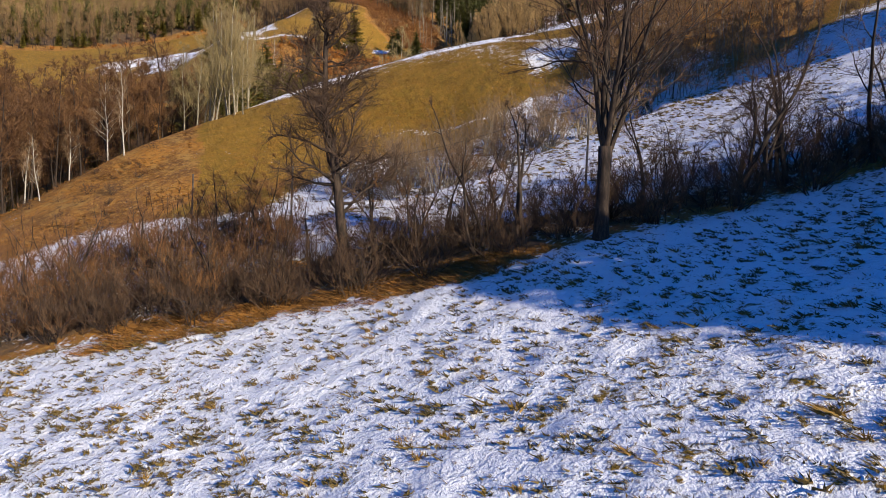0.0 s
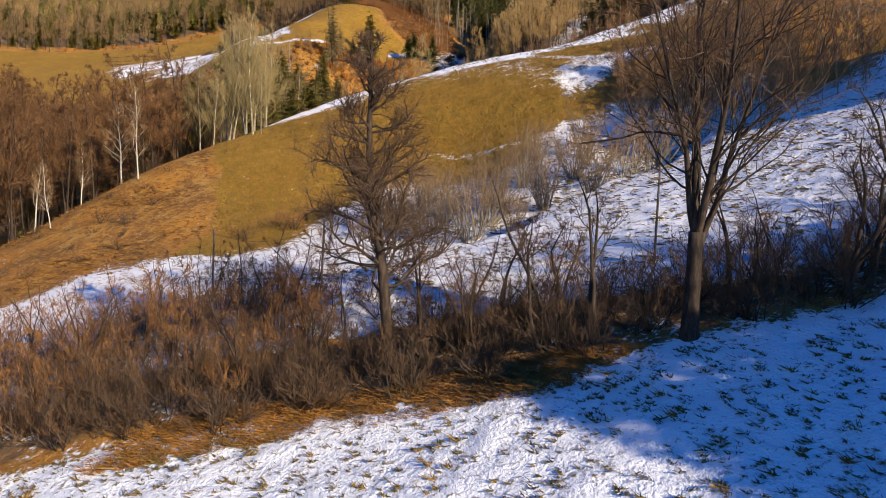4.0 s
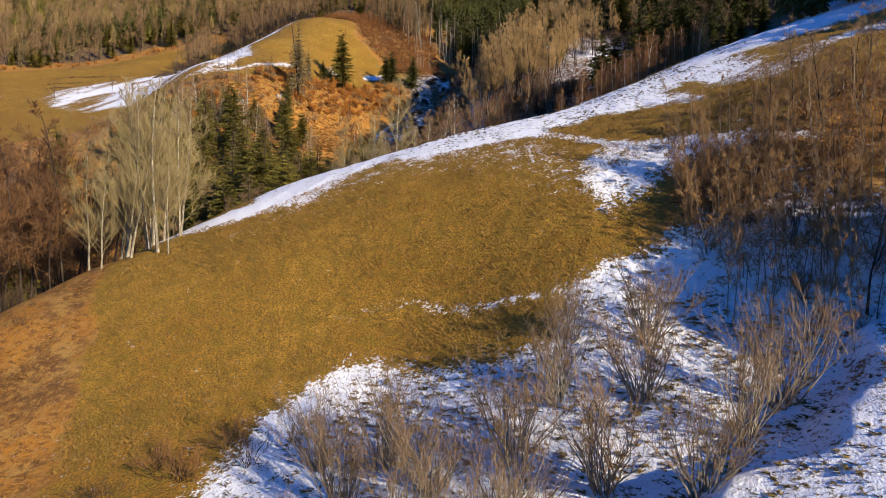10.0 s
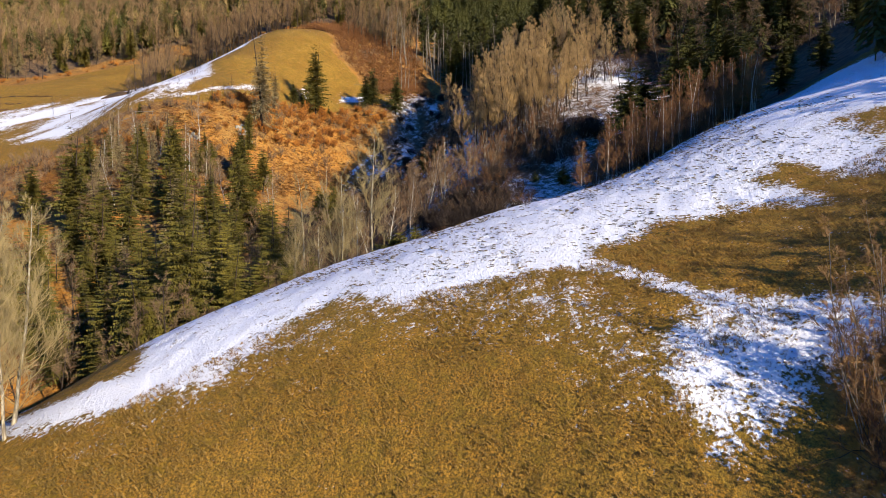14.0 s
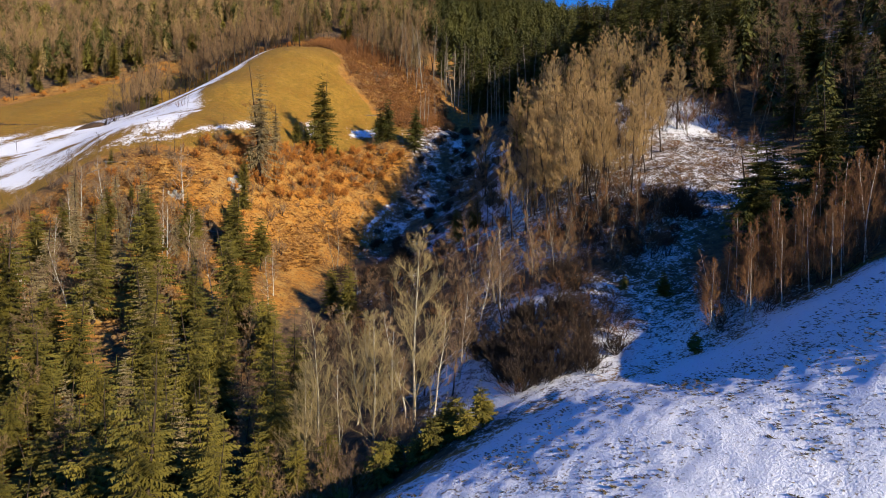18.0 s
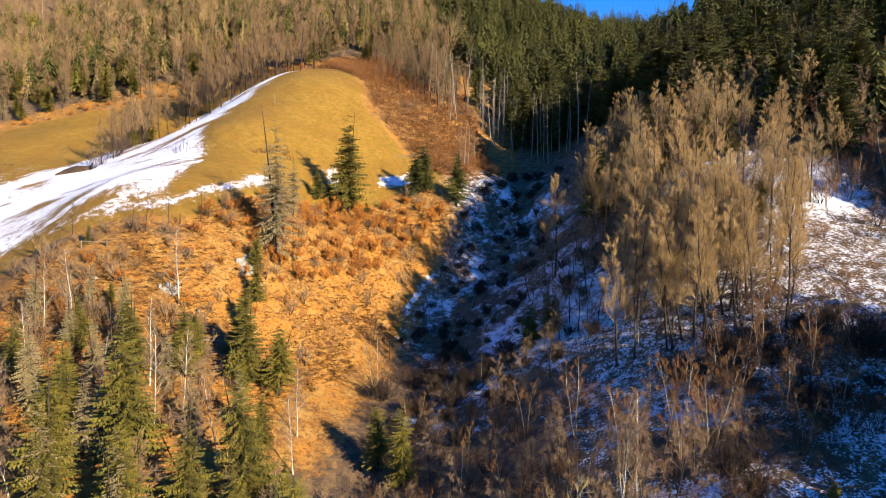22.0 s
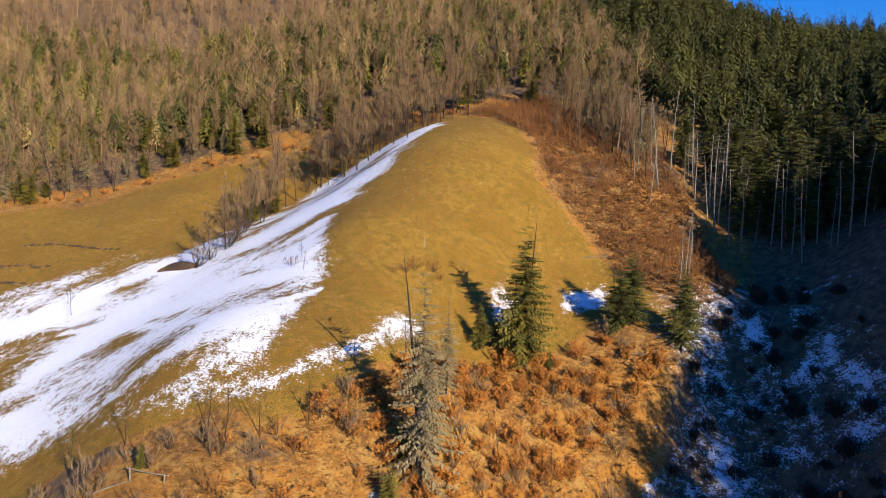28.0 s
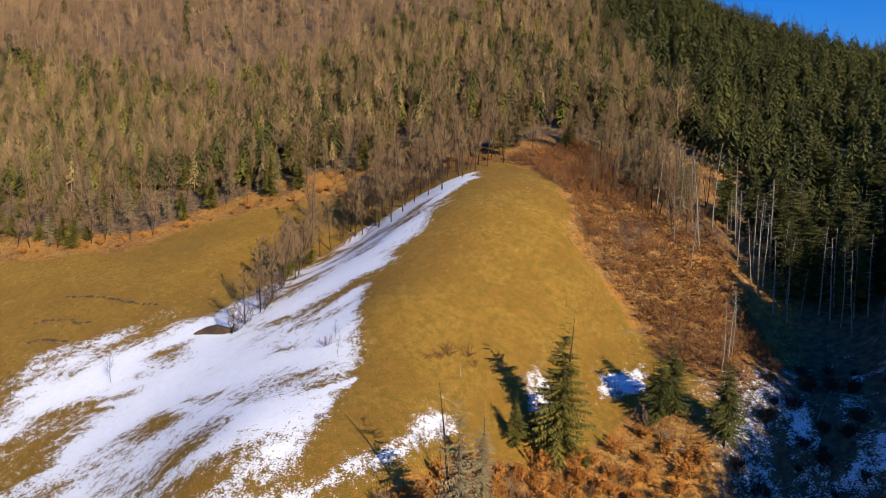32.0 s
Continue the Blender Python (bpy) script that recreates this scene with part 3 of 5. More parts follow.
def plant(protos, spots, rng, size=(0.85, 1.15), sink=0.1, lean=2.0):
    """Sets the kinds in turn at (x, y) or (x, y, scale) spots; the first of each kind is the prototype itself."""
    spots = list(spots)
    zs = height([s[0] for s in spots], [s[1] for s in spots]) if spots else []
    for i, (s, z) in enumerate(zip(spots, zs)):
        proto = protos[i % len(protos)]
        k = (s[2] if len(s) > 2 else 1.0) * (rng.uniform(*size) if len(s) < 4 else 1.0)
        m = pose(s[0], s[1], z - sink, rng.normal(0, lean), rng.normal(0, lean), rng.random() * 360) @ Matrix.Diagonal((k * rng.uniform(0.92, 1.08), k * rng.uniform(0.92, 1.08), k, 1))
        if proto.name not in PLACED:
            PLACED[proto.name] = True
            proto.matrix_basis = m
        else:
            copy = proto.copy()
            scene.collection.objects.link(copy)
            copy.matrix_basis = m
            for child in proto.children:
                c = child.copy()
                scene.collection.objects.link(c)
                c.parent = copy


def scatter(rng, outline, n, gap):
    """About n spots inside an outline, no two closer than gap."""
    a = np.array(outline, float)
    lo, hi = a.min(0), a.max(0)
    tries = lo + (hi - lo) * rng.random((n * 12, 2))
    tries = tries[inside(tries[:, 0], tries[:, 1], outline, 0.01) > 0.5]
    got, cell = [], {}
    for px, py in tries:
        key = (int(px // gap), int(py // gap))
        if any((px - q[0]) ** 2 + (py - q[1]) ** 2 < gap * gap for i in (-1, 0, 1) for j in (-1, 0, 1) for q in cell.get((key[0] + i, key[1] + j), ())):
            continue
        cell.setdefault(key, []).append((px, py))
        got.append((px, py))
        if len(got) >= n:
            break
    return got


def woods(name, sources, spots, rng, size, mat, label, sink=0.3):
    """Far trees past counting, joined into one sheet of woodland."""
    geo, tones = Geo(), []
    arrays = [s.arrays() for s in sources]
    zs = height([s[0] for s in spots], [s[1] for s in spots])
    for i, (s, z) in enumerate(zip(spots, zs)):
        v, f = arrays[rng.integers(len(arrays))]
        a, k = rng.random() * 6.3, rng.uniform(*size)
        turn = np.array(((math.cos(a), -math.sin(a), 0), (math.sin(a), math.cos(a), 0), (0, 0, 1)))
        geo.add(v @ turn.T * k * np.array((1, 1, rng.uniform(0.9, 1.15))) + np.array((s[0], s[1], z - sink)), f)
        tones.append(np.full(len(v), rng.random()))
    me = geo.mesh(name, mat)
    me.attributes.new("tone", "FLOAT", "POINT").data.foreach_set("value", np.concatenate(tones).astype(np.float32))
    return tagged(new(name, me), label, "woodland", "", "stuff")


# ---- ground ----
def steps(lo, hi, fine, far_lo, far_hi):
    """Grid lines: even from lo to hi, then ever wider to the far ends."""
    mid = list(np.arange(lo, hi, fine))
    up, down, d = [hi], [lo], fine
    while up[-1] < far_hi:
        d *= 1.12
        up.append(up[-1] + d)
    d = fine
    while down[-1] > far_lo:
        d *= 1.12
        down.append(down[-1] - d)
    return down[:0:-1] + mid + up


SNOW_FIELD = [(-70, -70), (130, -70), (130, 60), (40, 72), (28, 72), (17, 68), (13, 64), (7, 59), (0, 58), (-14, 57), (-26, 66), (-36, 66), (-42, 58), (-70, 56)]
SNOW_HOLLOW = [(0, 56), (28, 72), (31, 80), (24, 87), (21.4, 87.5), (19, 89), (17.6, 88), (14.6, 86.4), (12.6, 84), (8.2, 82.4), (4.6, 80.5), (0, 82.4), (-6.8, 84.5), (-9.6, 83), (-15.9, 79), (-17.5, 75), (-20, 69), (-27, 65), (-30, 57)]
SNOW_PATCH = [(10.8, 96.8), (10.6, 93.4), (11.6, 89.8), (14.2, 90.8), (17.2, 92.3), (21.6, 93.2), (25.6, 92.2), (26.4, 93.6), (20.3, 97.2), (15.6, 99.4)]
SNOW_TRACK = [(2, 111.2), (8.2, 105), (15.4, 99.5), (21.2, 94.8), (30, 89), (30.5, 89.8), (21.9, 95.8), (16.2, 100.6), (9.2, 106.2), (3, 112)]
SNOW_LINE = [(-11, 88.6), (-6, 88.2), (-1.8, 86.7), (3, 84.9), (8, 82.6), (14, 83.4), (14, 84.4), (8, 83.5), (3, 85.7), (-1.8, 87.4), (-6, 88.7)]
GRASS_WEDGE = [(-33, 106.6), (-28, 105.6), (-23.4, 107.4), (-24.5, 111.5), (-27.5, 115), (-33, 111)]
GRASS_RISE = [(38.5, 120.5), (46, 118.5), (56, 121), (52, 113), (44, 112.2), (39, 113)]
SNOW_CLEARING = [(-4, 205), (2, 204), (7, 207), (9.5, 217), (9.5, 230), (4, 233), (-2, 227), (-4, 214)]
SNOW_CREST = [(-37, 103.4), (-31.8, 103.6), (-26, 101.6), (-22.6, 101.2), (-17.7, 102), (-14.5, 106.4), (-8, 108), (-1.3, 107.4), (5, 107.4), (8.7, 105), (11, 106.1), (14.2, 108.6), (19.9, 110.4), (25.9, 109.4), (27.6, 110.8), (24, 114), (28, 115.4), (33, 112.6), (37.5, 109.6), (56, 110), (90, 118), (90, 140), (60, 160), (30, 151), (10, 152), (-8, 140), (-24, 124), (-36, 110)]
SNOW_SHOULDER = [(-8, 140), (30, 151), (24, 172), (8, 178), (-10, 165)]
SNOW_GULLY = [(-24, 200), (2, 200), (14, 235), (12, 258), (20, 290), (6, 296), (-2, 279), (-6, 258), (-20, 237)]
SNOW_TERRACE = [(27, 190), (35, 187), (54, 197), (57, 208), (44, 209), (31, 206)]
SNOW_WOOD = [(0, 186), (24, 176), (50, 186), (56, 204), (46, 226), (22, 232), (8, 218), (-6, 200)]
SNOW_SPUR = [(-114, 240), (-134, 256), (-140, 273), (-126, 286), (-116, 288), (-106, 286), (-106, 308), (-91, 328), (-63, 331), (-58, 319), (-65, 304), (-70, 293), (-72, 278), (-66, 256), (-65, 243), (-66, 231), (-84, 227), (-100, 228)]
SNOW_RIM = [(-72, 228), (-66, 231.5), (-63, 233.5), (-57, 238.5), (-54, 242.5), (-53, 248), (-49, 255), (-47, 254), (-48.6, 247), (-51.5, 241), (-55.5, 235.5), (-62, 230.5)]
SNOW_RIM_END = [(-42, 263.5), (-38.5, 268), (-36.5, 266), (-36, 261.5), (-39.5, 259)]
SNOW_CORNER = [(-29.5, 269.5), (-29, 273), (-23, 276), (-22.5, 271)]
LEAF_LOW = [(-31, 60), (-28, 74), (-32, 84), (-34, 95), (-36, 103), (-40, 112), (-28, 126), (-30, 150), (-60, 150), (-90, 170), (-160, 150), (-160, 40), (-60, 58)]
LEAF_BANK = [(-120, 205), (-90, 221), (-67, 227), (-56, 231), (-46, 246), (-33, 257), (-24, 268), (-10, 268), (-4, 256), (-22, 232), (-18, 205), (-28, 176), (-60, 145), (-130, 160)]
LEAF_VALLEY = [(-30, 126), (-8, 142), (10, 153), (30, 152), (60, 162), (140, 150), (200, 300), (40, 420), (-20, 300), (-12, 262), (-30, 200), (-45, 150)]
LEAF_SCRUB = [(-60, 344), (-50, 332), (-38, 311), (-34, 297), (-27, 289), (-22, 279), (-12, 268), (6, 285), (10, 320), (-10, 360), (-50, 362)]
LEAF_MOUNTAIN = [(-600, 300), (-188, 311), (-158, 318), (-147, 334), (-132, 343), (-110, 345), (-80, 340), (-58, 341), (0, 345), (150, 300), (600, 400), (600, 1500), (-600, 1500)]
LEAF_LINE = [(-26, 30.5), (-15, 32.2), (-9, 32), (0, 30), (5, 31.5), (20, 32.5), (40, 30), (40, 36), (12, 36.5), (-6, 38.5), (-26, 38)]
LEAF_THICKET = [(18, 66), (36, 70), (50, 80), (44, 100), (28, 94), (17, 92), (12, 86), (16, 78)]
LEAF_ROW = [(-100, 274), (-93, 274), (-94, 295), (-84, 326), (-66, 334), (-66, 342), (-112, 340), (-110, 300)]
ROCK_FACES = [[(-48.5, 222), (-46, 222), (-46, 226), (-48, 226)], [(-57, 213), (-55, 213), (-55, 215), (-57, 215)]]


SNOW_WALK = [(-112, 260), (-107, 259.8), (-91.5, 252.6), (-77.5, 245.2), (-70, 246.3), (-64, 250.4)]
SNOW_TRAIL = [(-22, 236.4), (-20.4, 241), (-17.5, 247), (-15.5, 249), (-10.9, 248.4), (-2, 242.4)]


def strip(x, y, line, wide):
    """1 along a bending line, 0 beyond that width from it."""
    best = np.full(len(x), 1e9)
    for (ax, ay), (bx, by) in zip(line, line[1:]):
        ex, ey = bx - ax, by - ay
        s = np.clip(((x - ax) * ex + (y - ay) * ey) / (ex * ex + ey * ey), 0, 1)
        best = np.minimum(best, np.hypot(x - ax - s * ex, y - ay - s * ey))
    return ease(1.5 - best / wide)


def covers(x, y):
    """How much snow, leaf litter, forest soil and bare rock lie at each place."""
    wx, wy = x + 5.0 * fbm(x, y, 11, 4, 5), y + 5.0 * fbm(x, y, 11, 4, 9)
    zone = lambda outline, soft=1.6: inside(wx, wy, outline, soft) if soft > 1.95 else inside(0.6 * x + 0.4 * wx, 0.6 * y + 0.4 * wy, outline, soft)
    streak = fbm(x * 0.5 + y * 0.35, y * 1.3 - x * 0.9, 6, 4, 21)
    snow = 0.10 * ease(fbm(x, y, 30, 3, 2) * 2)
    for outline, amount, soft in ((SNOW_SHOULDER, 0.44, 4), (SNOW_WOOD, 0.42, 4), (SNOW_GULLY, 0.31, 4), (SNOW_TERRACE, 0.43, 4), (SNOW_HOLLOW, 0.74, 2.2), (SNOW_FIELD, 0.84, 2), (SNOW_PATCH, 0.70, 1.6), (SNOW_CLEARING, 0.56, 2.5),
                                  (SNOW_CREST, 0.85, 2.2), (GRASS_WEDGE, 0.1, 1.2), (GRASS_RISE, 0.12, 2.4), (SNOW_TRACK, 0.78, 0.8), (SNOW_LINE, 0.62, 0.5), (SNOW_SPUR, 0.81, 3.0), (SNOW_RIM, 0.47, 1.8), (SNOW_RIM_END, 0.55, 1.4), (SNOW_CORNER, 0.68, 1.2)):
        z = zone(outline, soft)
        snow = snow * (1 - z) + amount * z
    gully = inside(x, y, SNOW_GULLY, 3)
    snow += inside(x, y, SNOW_RIM, 2) * 0.75 * (streak + 0.5 * fbm(x, y, 4, 3, 53))
    snow += gully * (0.5 * fbm(x, y, 9, 4, 51) + 0.55 * fbm(x, y, 3.6, 3, 52))
    snow += 0.40 * inside(x, y, LEAF_VALLEY, 5) * (1 - gully) * ease(fbm(x, y, 22, 3, 77) * 2.2) + 0.25 * inside(x, y, LEAF_LOW, 4) * ease(fbm(x, y, 18, 3, 79) * 2 - 0.1)
    snow += (inside(x, y, SNOW_SPUR, 5) * 0.58 + inside(x, y, SNOW_CREST, 4) * 0.2) * (streak - 0.1) + inside(x, y, SNOW_SPUR, 3) * 0.72 * (fbm(x * 0.8 - y * 0.2, y * 1.4, 9, 5, 57) - 0.05)
    # thin snow that thins out down the meadow from crest and track
    snow = np.maximum(snow, 0.42 * inside(x, y, [(-24, 99), (-8, 104), (4, 100), (9, 94), (13, 95), (9, 105), (-2, 109), (-16, 106)], 4))
    snow -= inside(x, y, SNOW_FIELD, 2) * (0.12 * ease(fbm(x, y, 7, 3, 43) * 2) + 0.10 * ease((y - 36) / 6))
    for path, wide, amount in ((SNOW_WALK, 1.0, 0.95), (SNOW_TRAIL, 0.6, 0.55)):
        snow = np.maximum(snow, amount * strip(x, y, path, wide))
    margin = zone(LEAF_LINE, 0.7)
    snow = snow * (1 - margin) + margin * (0.18 + 0.25 * ease(fbm(x, y, 6, 2, 3) * 2))
    litter = np.zeros(len(x))
    for outline, amount, soft in ((LEAF_LOW, 1, 2.4), (LEAF_BANK, 1, 2), (LEAF_VALLEY, 0.85, 4), (LEAF_SCRUB, 0.95, 2), (LEAF_MOUNTAIN, 1, 2), (LEAF_LINE, 0.8, 1), (LEAF_THICKET, 0.9, 3), (LEAF_ROW, 0.4, 3)):
        litter = np.maximum(litter, amount * zone(outline, soft))
    soil = np.maximum(np.maximum(inside(x, y - 14, LEAF_MOUNTAIN, 6), inside(x, y, LEAF_VALLEY, 6)), 0.6 * inside(x, y, LEAF_LINE, 2))
    soil = np.maximum(soil * (1 - 0.7 * inside(x, y, LEAF_SCRUB, 4)), 0.42 * inside(x, y, LEAF_SCRUB, 3))
    soil = np.maximum(soil, 0.8 * ease(fbm(x, y, 16, 3, 61) * 2 - 0.2) * litter)
    rock = np.max([zone(r, 1.0) for r in ROCK_FACES], 0)
    return np.clip(snow, 0, 1), litter, soil, rock


gx = np.array(sorted(set(np.round(np.r_[np.arange(-150, -26, 1.25), np.arange(-26, 32, 0.28), np.arange(32, 100, 1.25), [v for v in steps(-150, 100, 1.25, -1700, 1700) if v < -150 or v > 100]], 3))))
gy = np.array(sorted(set(np.round(np.r_[np.arange(6, 40, 0.26), np.arange(40, 62, 0.42), np.arange(62, 152, 0.55), np.arange(152, 360, 1.3), [v for v in steps(6, 360, 1.3, -900, 2200) if v < 6 or v > 360]], 3))))
mx, my = (a.ravel() for a in np.meshgrid(gx, gy))
SNOW, LITTER, SOIL, ROCK = covers(mx, my)
mz = height(mx, my)
rough = np.clip(LITTER + 0.3, 0, 1)
lumps = 0.15 * fbm(mx, my, 0.85, 2, 11) + 0.12 * fbm(mx * 0.6, my, 2.2, 2, 12)
mz += lumps * inside(mx, my, [(-30, 0), (40, 0), (40, 66), (-30, 66)], 3) + 0.17 * fbm(mx, my, 1.3, 2, 16) * inside(mx, my, [(-40, 66), (50, 66), (60, 152), (-40, 152)], 3) + rough * 0.55 * fbm(mx, my, 7, 3, 13) * ease((my - 40) / 30) + ROCK * (1.3 * fbm(mx, my, 4, 3, 15) + 0.4)
land = Geo()
cols = len(gx)
i, j = np.meshgrid(np.arange(cols - 1), np.arange(len(gy) - 1))
q = (j * cols + i).ravel()
land.add(np.c_[mx, my, mz], np.concatenate([np.c_[q, q + 1, q + 1 + cols], np.c_[q, q + 1 + cols, q + cols]]))
ground_mesh = land.mesh("ground", GROUND, True)
for key, values in (("snow", SNOW), ("litter", LITTER), ("soil", SOIL), ("rock", ROCK)):
    ground_mesh.attributes.new(key, "FLOAT", "POINT").data.foreach_set("value", values.astype(np.float32))
tagged(new("ground", ground_mesh), "hilly winter ground of dry golden grass, leaf litter and thin snow", "ground", "", "structure")

# ---- tree kinds ----
dice = np.random.default_rng(11)


def bare_kind(name, label, group, seeds, bark, twigs, **shape):
    return kinds(name, label, "tree", group, [[("trunk", w, bark, True), ("crown", t, twigs, False)] for w, t in (bare_tree(s, **shape) for s in seeds)])


def spruce_kind(name, label, group, seeds, green=None, **shape):
    return kinds(name, label, "tree", group, [[("trunk", w, BARK, True), ("crown", t, green or NEEDLES, False)] for w, t in (spruce_parts(s, **shape) for s in seeds)])


def shrub_kind(name, label, group, seeds, bark, twigs, **shape):
    return kinds(name, label, "shrub", group, [[("stool", w, bark, False), ("crown", t, twigs, False)] for w, t in (shrub_parts(s, **shape) for s in seeds)])


# the tree line by the snowfield
w, t = forked_tree(23, 17.5, 0.36, 4.4, 6, 12, 8, 9)
old_tree = kinds("bare_ash_tree", "tall bare dark-barked tree with steep forking boughs in a hedgerow", "tree", "", [[("trunk", w, BARK, True), ("crown", t, TWIG, False)]])
plant(old_tree, [(7.6, 31.6, 1, 1)], dice, lean=0.5)
crooked = bare_kind("crooked_pear_tree", "crooked bare tree with knotty level branches in the hedgerow", "", [8], BARK, TWIG, tall=15.0, girth=0.30, clear=0.25, limbs=46, spread=0.95, reach=0.27, second=12, third=11, fourth=2, curve=0.5, lean=0.04, twig=0.010, wobble=0.12, gnarl=0.28, stout=0.34, whip=0.36)
plant(crooked, [(-5.0, 35.2, 1, 1)], dice, lean=1)
hedge_trees = bare_kind("hedgerow_tree", "slender bare tree with several dark stems in the hedgerow", "hedgerow trees", [21, 22, 23], BARK, TWIG, tall=8.5, girth=0.13, clear=0.22, limbs=12, spread=0.85, reach=0.34, second=7, third=8, fourth=2, stems=2, curve=0.6, twig=0.008, wobble=0.13)
plant(hedge_trees, [(4.9, 32.6), (14.2, 32.8, 1.1), (15.6, 33.4), (18.4, 33.6), (21.8, 33, 1.1), (3.2, 36.6, 0.8), (0.0, 36.8, 0.75), (-1.6, 37.6, 0.7), (24, 36, 1), (10.5, 36.2, 0.7), (2.2, 33.6, 0.85), (-1.0, 34.2, 0.7), (-2.8, 35.4, 0.75), (12.4, 34.4, 0.7), (17, 35, 0.8), (-9, 34.6, 0.6), (-12, 35.4, 0.65), (-16, 35.8, 0.6), (-20, 36, 0.7)], dice)
hedge = shrub_kind("hedge_shrub", "tangled leafless hedgerow shrub with dark brown twigs", "hedgerow shrubs", [31, 32, 33], BARK, TWIG, tall=2.7, stems=16, splay=1.1, second=7, third=6, twig=0.008, wobble=0.3)
plant(hedge, [(x, 33.6 + 1.3 * math.sin(x * 1.7) + 0.8 * dice.normal()) for x in np.linspace(-22, 27, 84)], dice, (0.6, 1.4))
plant(hedge, [(x, 35.8 + 0.8 * dice.normal()) for x in np.linspace(-24, 26, 30)], dice, (0.6, 1.3))
rusty = shrub_kind("rusty_shrub", "dense leafless shrub with rusty brown twigs", "rusty shrubs", [41, 42, 43], BARK, RUST, tall=3.4, stems=17, splay=1.0, second=7, third=7, twig=0.009, wobble=0.27)
rusty += shrub_kind("brown_shrub", "dense leafless shrub with grey-brown twigs", "rusty shrubs", [44, 48, 49], BARK, TWIG, tall=3.6, stems=15, splay=1.0, second=7, third=7, twig=0.009, wobble=0.27)
plant(rusty, scatter(dice, [(-27, 31.8), (-8, 33.6), (-9, 41), (-18, 46), (-34, 42)], 66, 1.45), dice, (0.45, 1.15))
plant(rusty, scatter(dice, [(-16, 36), (-2, 37.5), (-4, 41), (-14, 46)], 12, 2.0), dice, (0.45, 0.75))

tall_hedge = bare_kind("brown_hedge_tree", "many-stemmed bare hedge tree with brown twigs", "brown hedge trees", [45, 46, 47], BARK, RUST, tall=7.0, girth=0.06, clear=0.2, limbs=12, spread=0.8, reach=0.3, second=7, third=8, curve=0.5, stems=3, twig=0.010, wobble=0.13)
plant(tall_hedge, scatter(dice, [(-27, 34), (-9, 36), (-10, 42), (-18, 45), (-34, 43)], 40, 1.8), dice, (0.6, 1.05))
plant(tall_hedge, [(-1.2, 36.4, 0.8), (1.6, 35.6, 0.8), (-8, 38.4, 0.7)], dice)

# shrubs in the hollow
hazel = shrub_kind("hazel_bush", "leafless grey-brown hazel bush of many upright rods", "hazel bushes", [51, 52, 53, 54], DEAD_BARK, GREY_TWIG, tall=6.2, stems=32, splay=0.5, second=6, third=6, twig=0.012)
plant(hazel, [(-0.8, 60.2, 1.05), (3, 60.6, 0.7), (6.2, 66, 1.1), (9.8, 62.2, 1.1), (14, 67, 1.05), (10, 72), (-5, 63.5, 0.55), (-11, 67, 0.4), (-4, 65.5, 0.9), (-8, 68, 0.95), (1, 65.4, 1.05), (-3, 69), (-6, 72), (2, 70), (5, 74), (-10, 73, 0.9), (17, 69, 1.15), (12, 77), (7, 79, 0.7)], dice, (0.9, 1.1))
plant(rusty, [(-19, 73, 0.8), (-17, 76, 0.9), (-21, 74, 0.7), (-15, 74, 0.8), (-23, 71, 0.7)], dice)
thicket = bare_kind("thicket_birch", "young bare birch with reddish twigs in a thicket", "thicket birches", [61, 62, 63, 64], DEAD_BARK, THICKET_TWIG, tall=8.5, girth=0.045, clear=0.15, limbs=16, spread=0.5, reach=0.22, second=7, third=9, curve=0.8, stems=2, twig=0.014, crowned=True)
plant(thicket, scatter(dice, [(22, 69), (30, 71), (48, 80), (46, 98), (33, 96), (26, 91), (24, 82)], 52, 2.3) + scatter(dice, [(27, 67), (34, 64), (43, 70), (42, 80), (28, 76)], 28, 2.0) + scatter(dice, [(18, 87), (24, 89), (24, 94), (19, 92)], 8, 1.5), dice, (0.6, 1.15))
plant(rusty, scatter(dice, [(22, 72), (40, 80), (40, 96), (27, 92), (17, 91), (18, 88)], 30, 2.0), dice, (0.5, 1.0))
plant(rusty, scatter(dice, [(20.5, 83), (27, 81), (30, 90), (22, 91.5), (17.5, 90.2)], 16, 1.5), dice, (0.8, 1.3))
plant(thicket, scatter(dice, [(18, 89.5), (24, 88), (34, 86), (36, 96), (27, 96), (22, 92.5)], 18, 2.0), dice, (0.6, 0.95))
plant(thicket, scatter(dice, [(18.5, 76), (26, 74), (29, 88), (21, 89.5), (18.5, 84)], 24, 1.8), dice, (0.8, 1.1))
plant(thicket, scatter(dice, [(17.5, 86), (23, 83.5), (26, 91), (19, 92)], 12, 1.5), dice, (0.8, 1.05))

# birches and poplars at the wood edge
birch = bare_kind("birch_tree", "bare white-barked birch with fine brown twigs", "birch trees", [71, 72, 73], BIRCH, GREY_TWIG, tall=12.5, girth=0.12, clear=0.25, limbs=18, spread=0.65, reach=0.26, second=7, third=9, curve=0.5, twig=0.016)
plant(birch, [(-43.4, 90.2, 1.05), (-47, 93, 0.8), (-52, 92, 0.9), (-57, 90, 0.85), (-66, 98), (-50, 82, 0.7)], dice)
poplar = bare_kind("pale_poplar", "bare pale-barked poplar with steep upright branches", "pale poplars", [81, 82, 83, 84], PALE_BARK, POPLAR_TWIG, tall=14, girth=0.13, clear=0.14, limbs=30, spread=0.75, reach=0.27, second=8, third=9, fourth=1, curve=0.8, twig=0.009, fan=0.6, lift=0.35, crowned=True, stout=0.24)
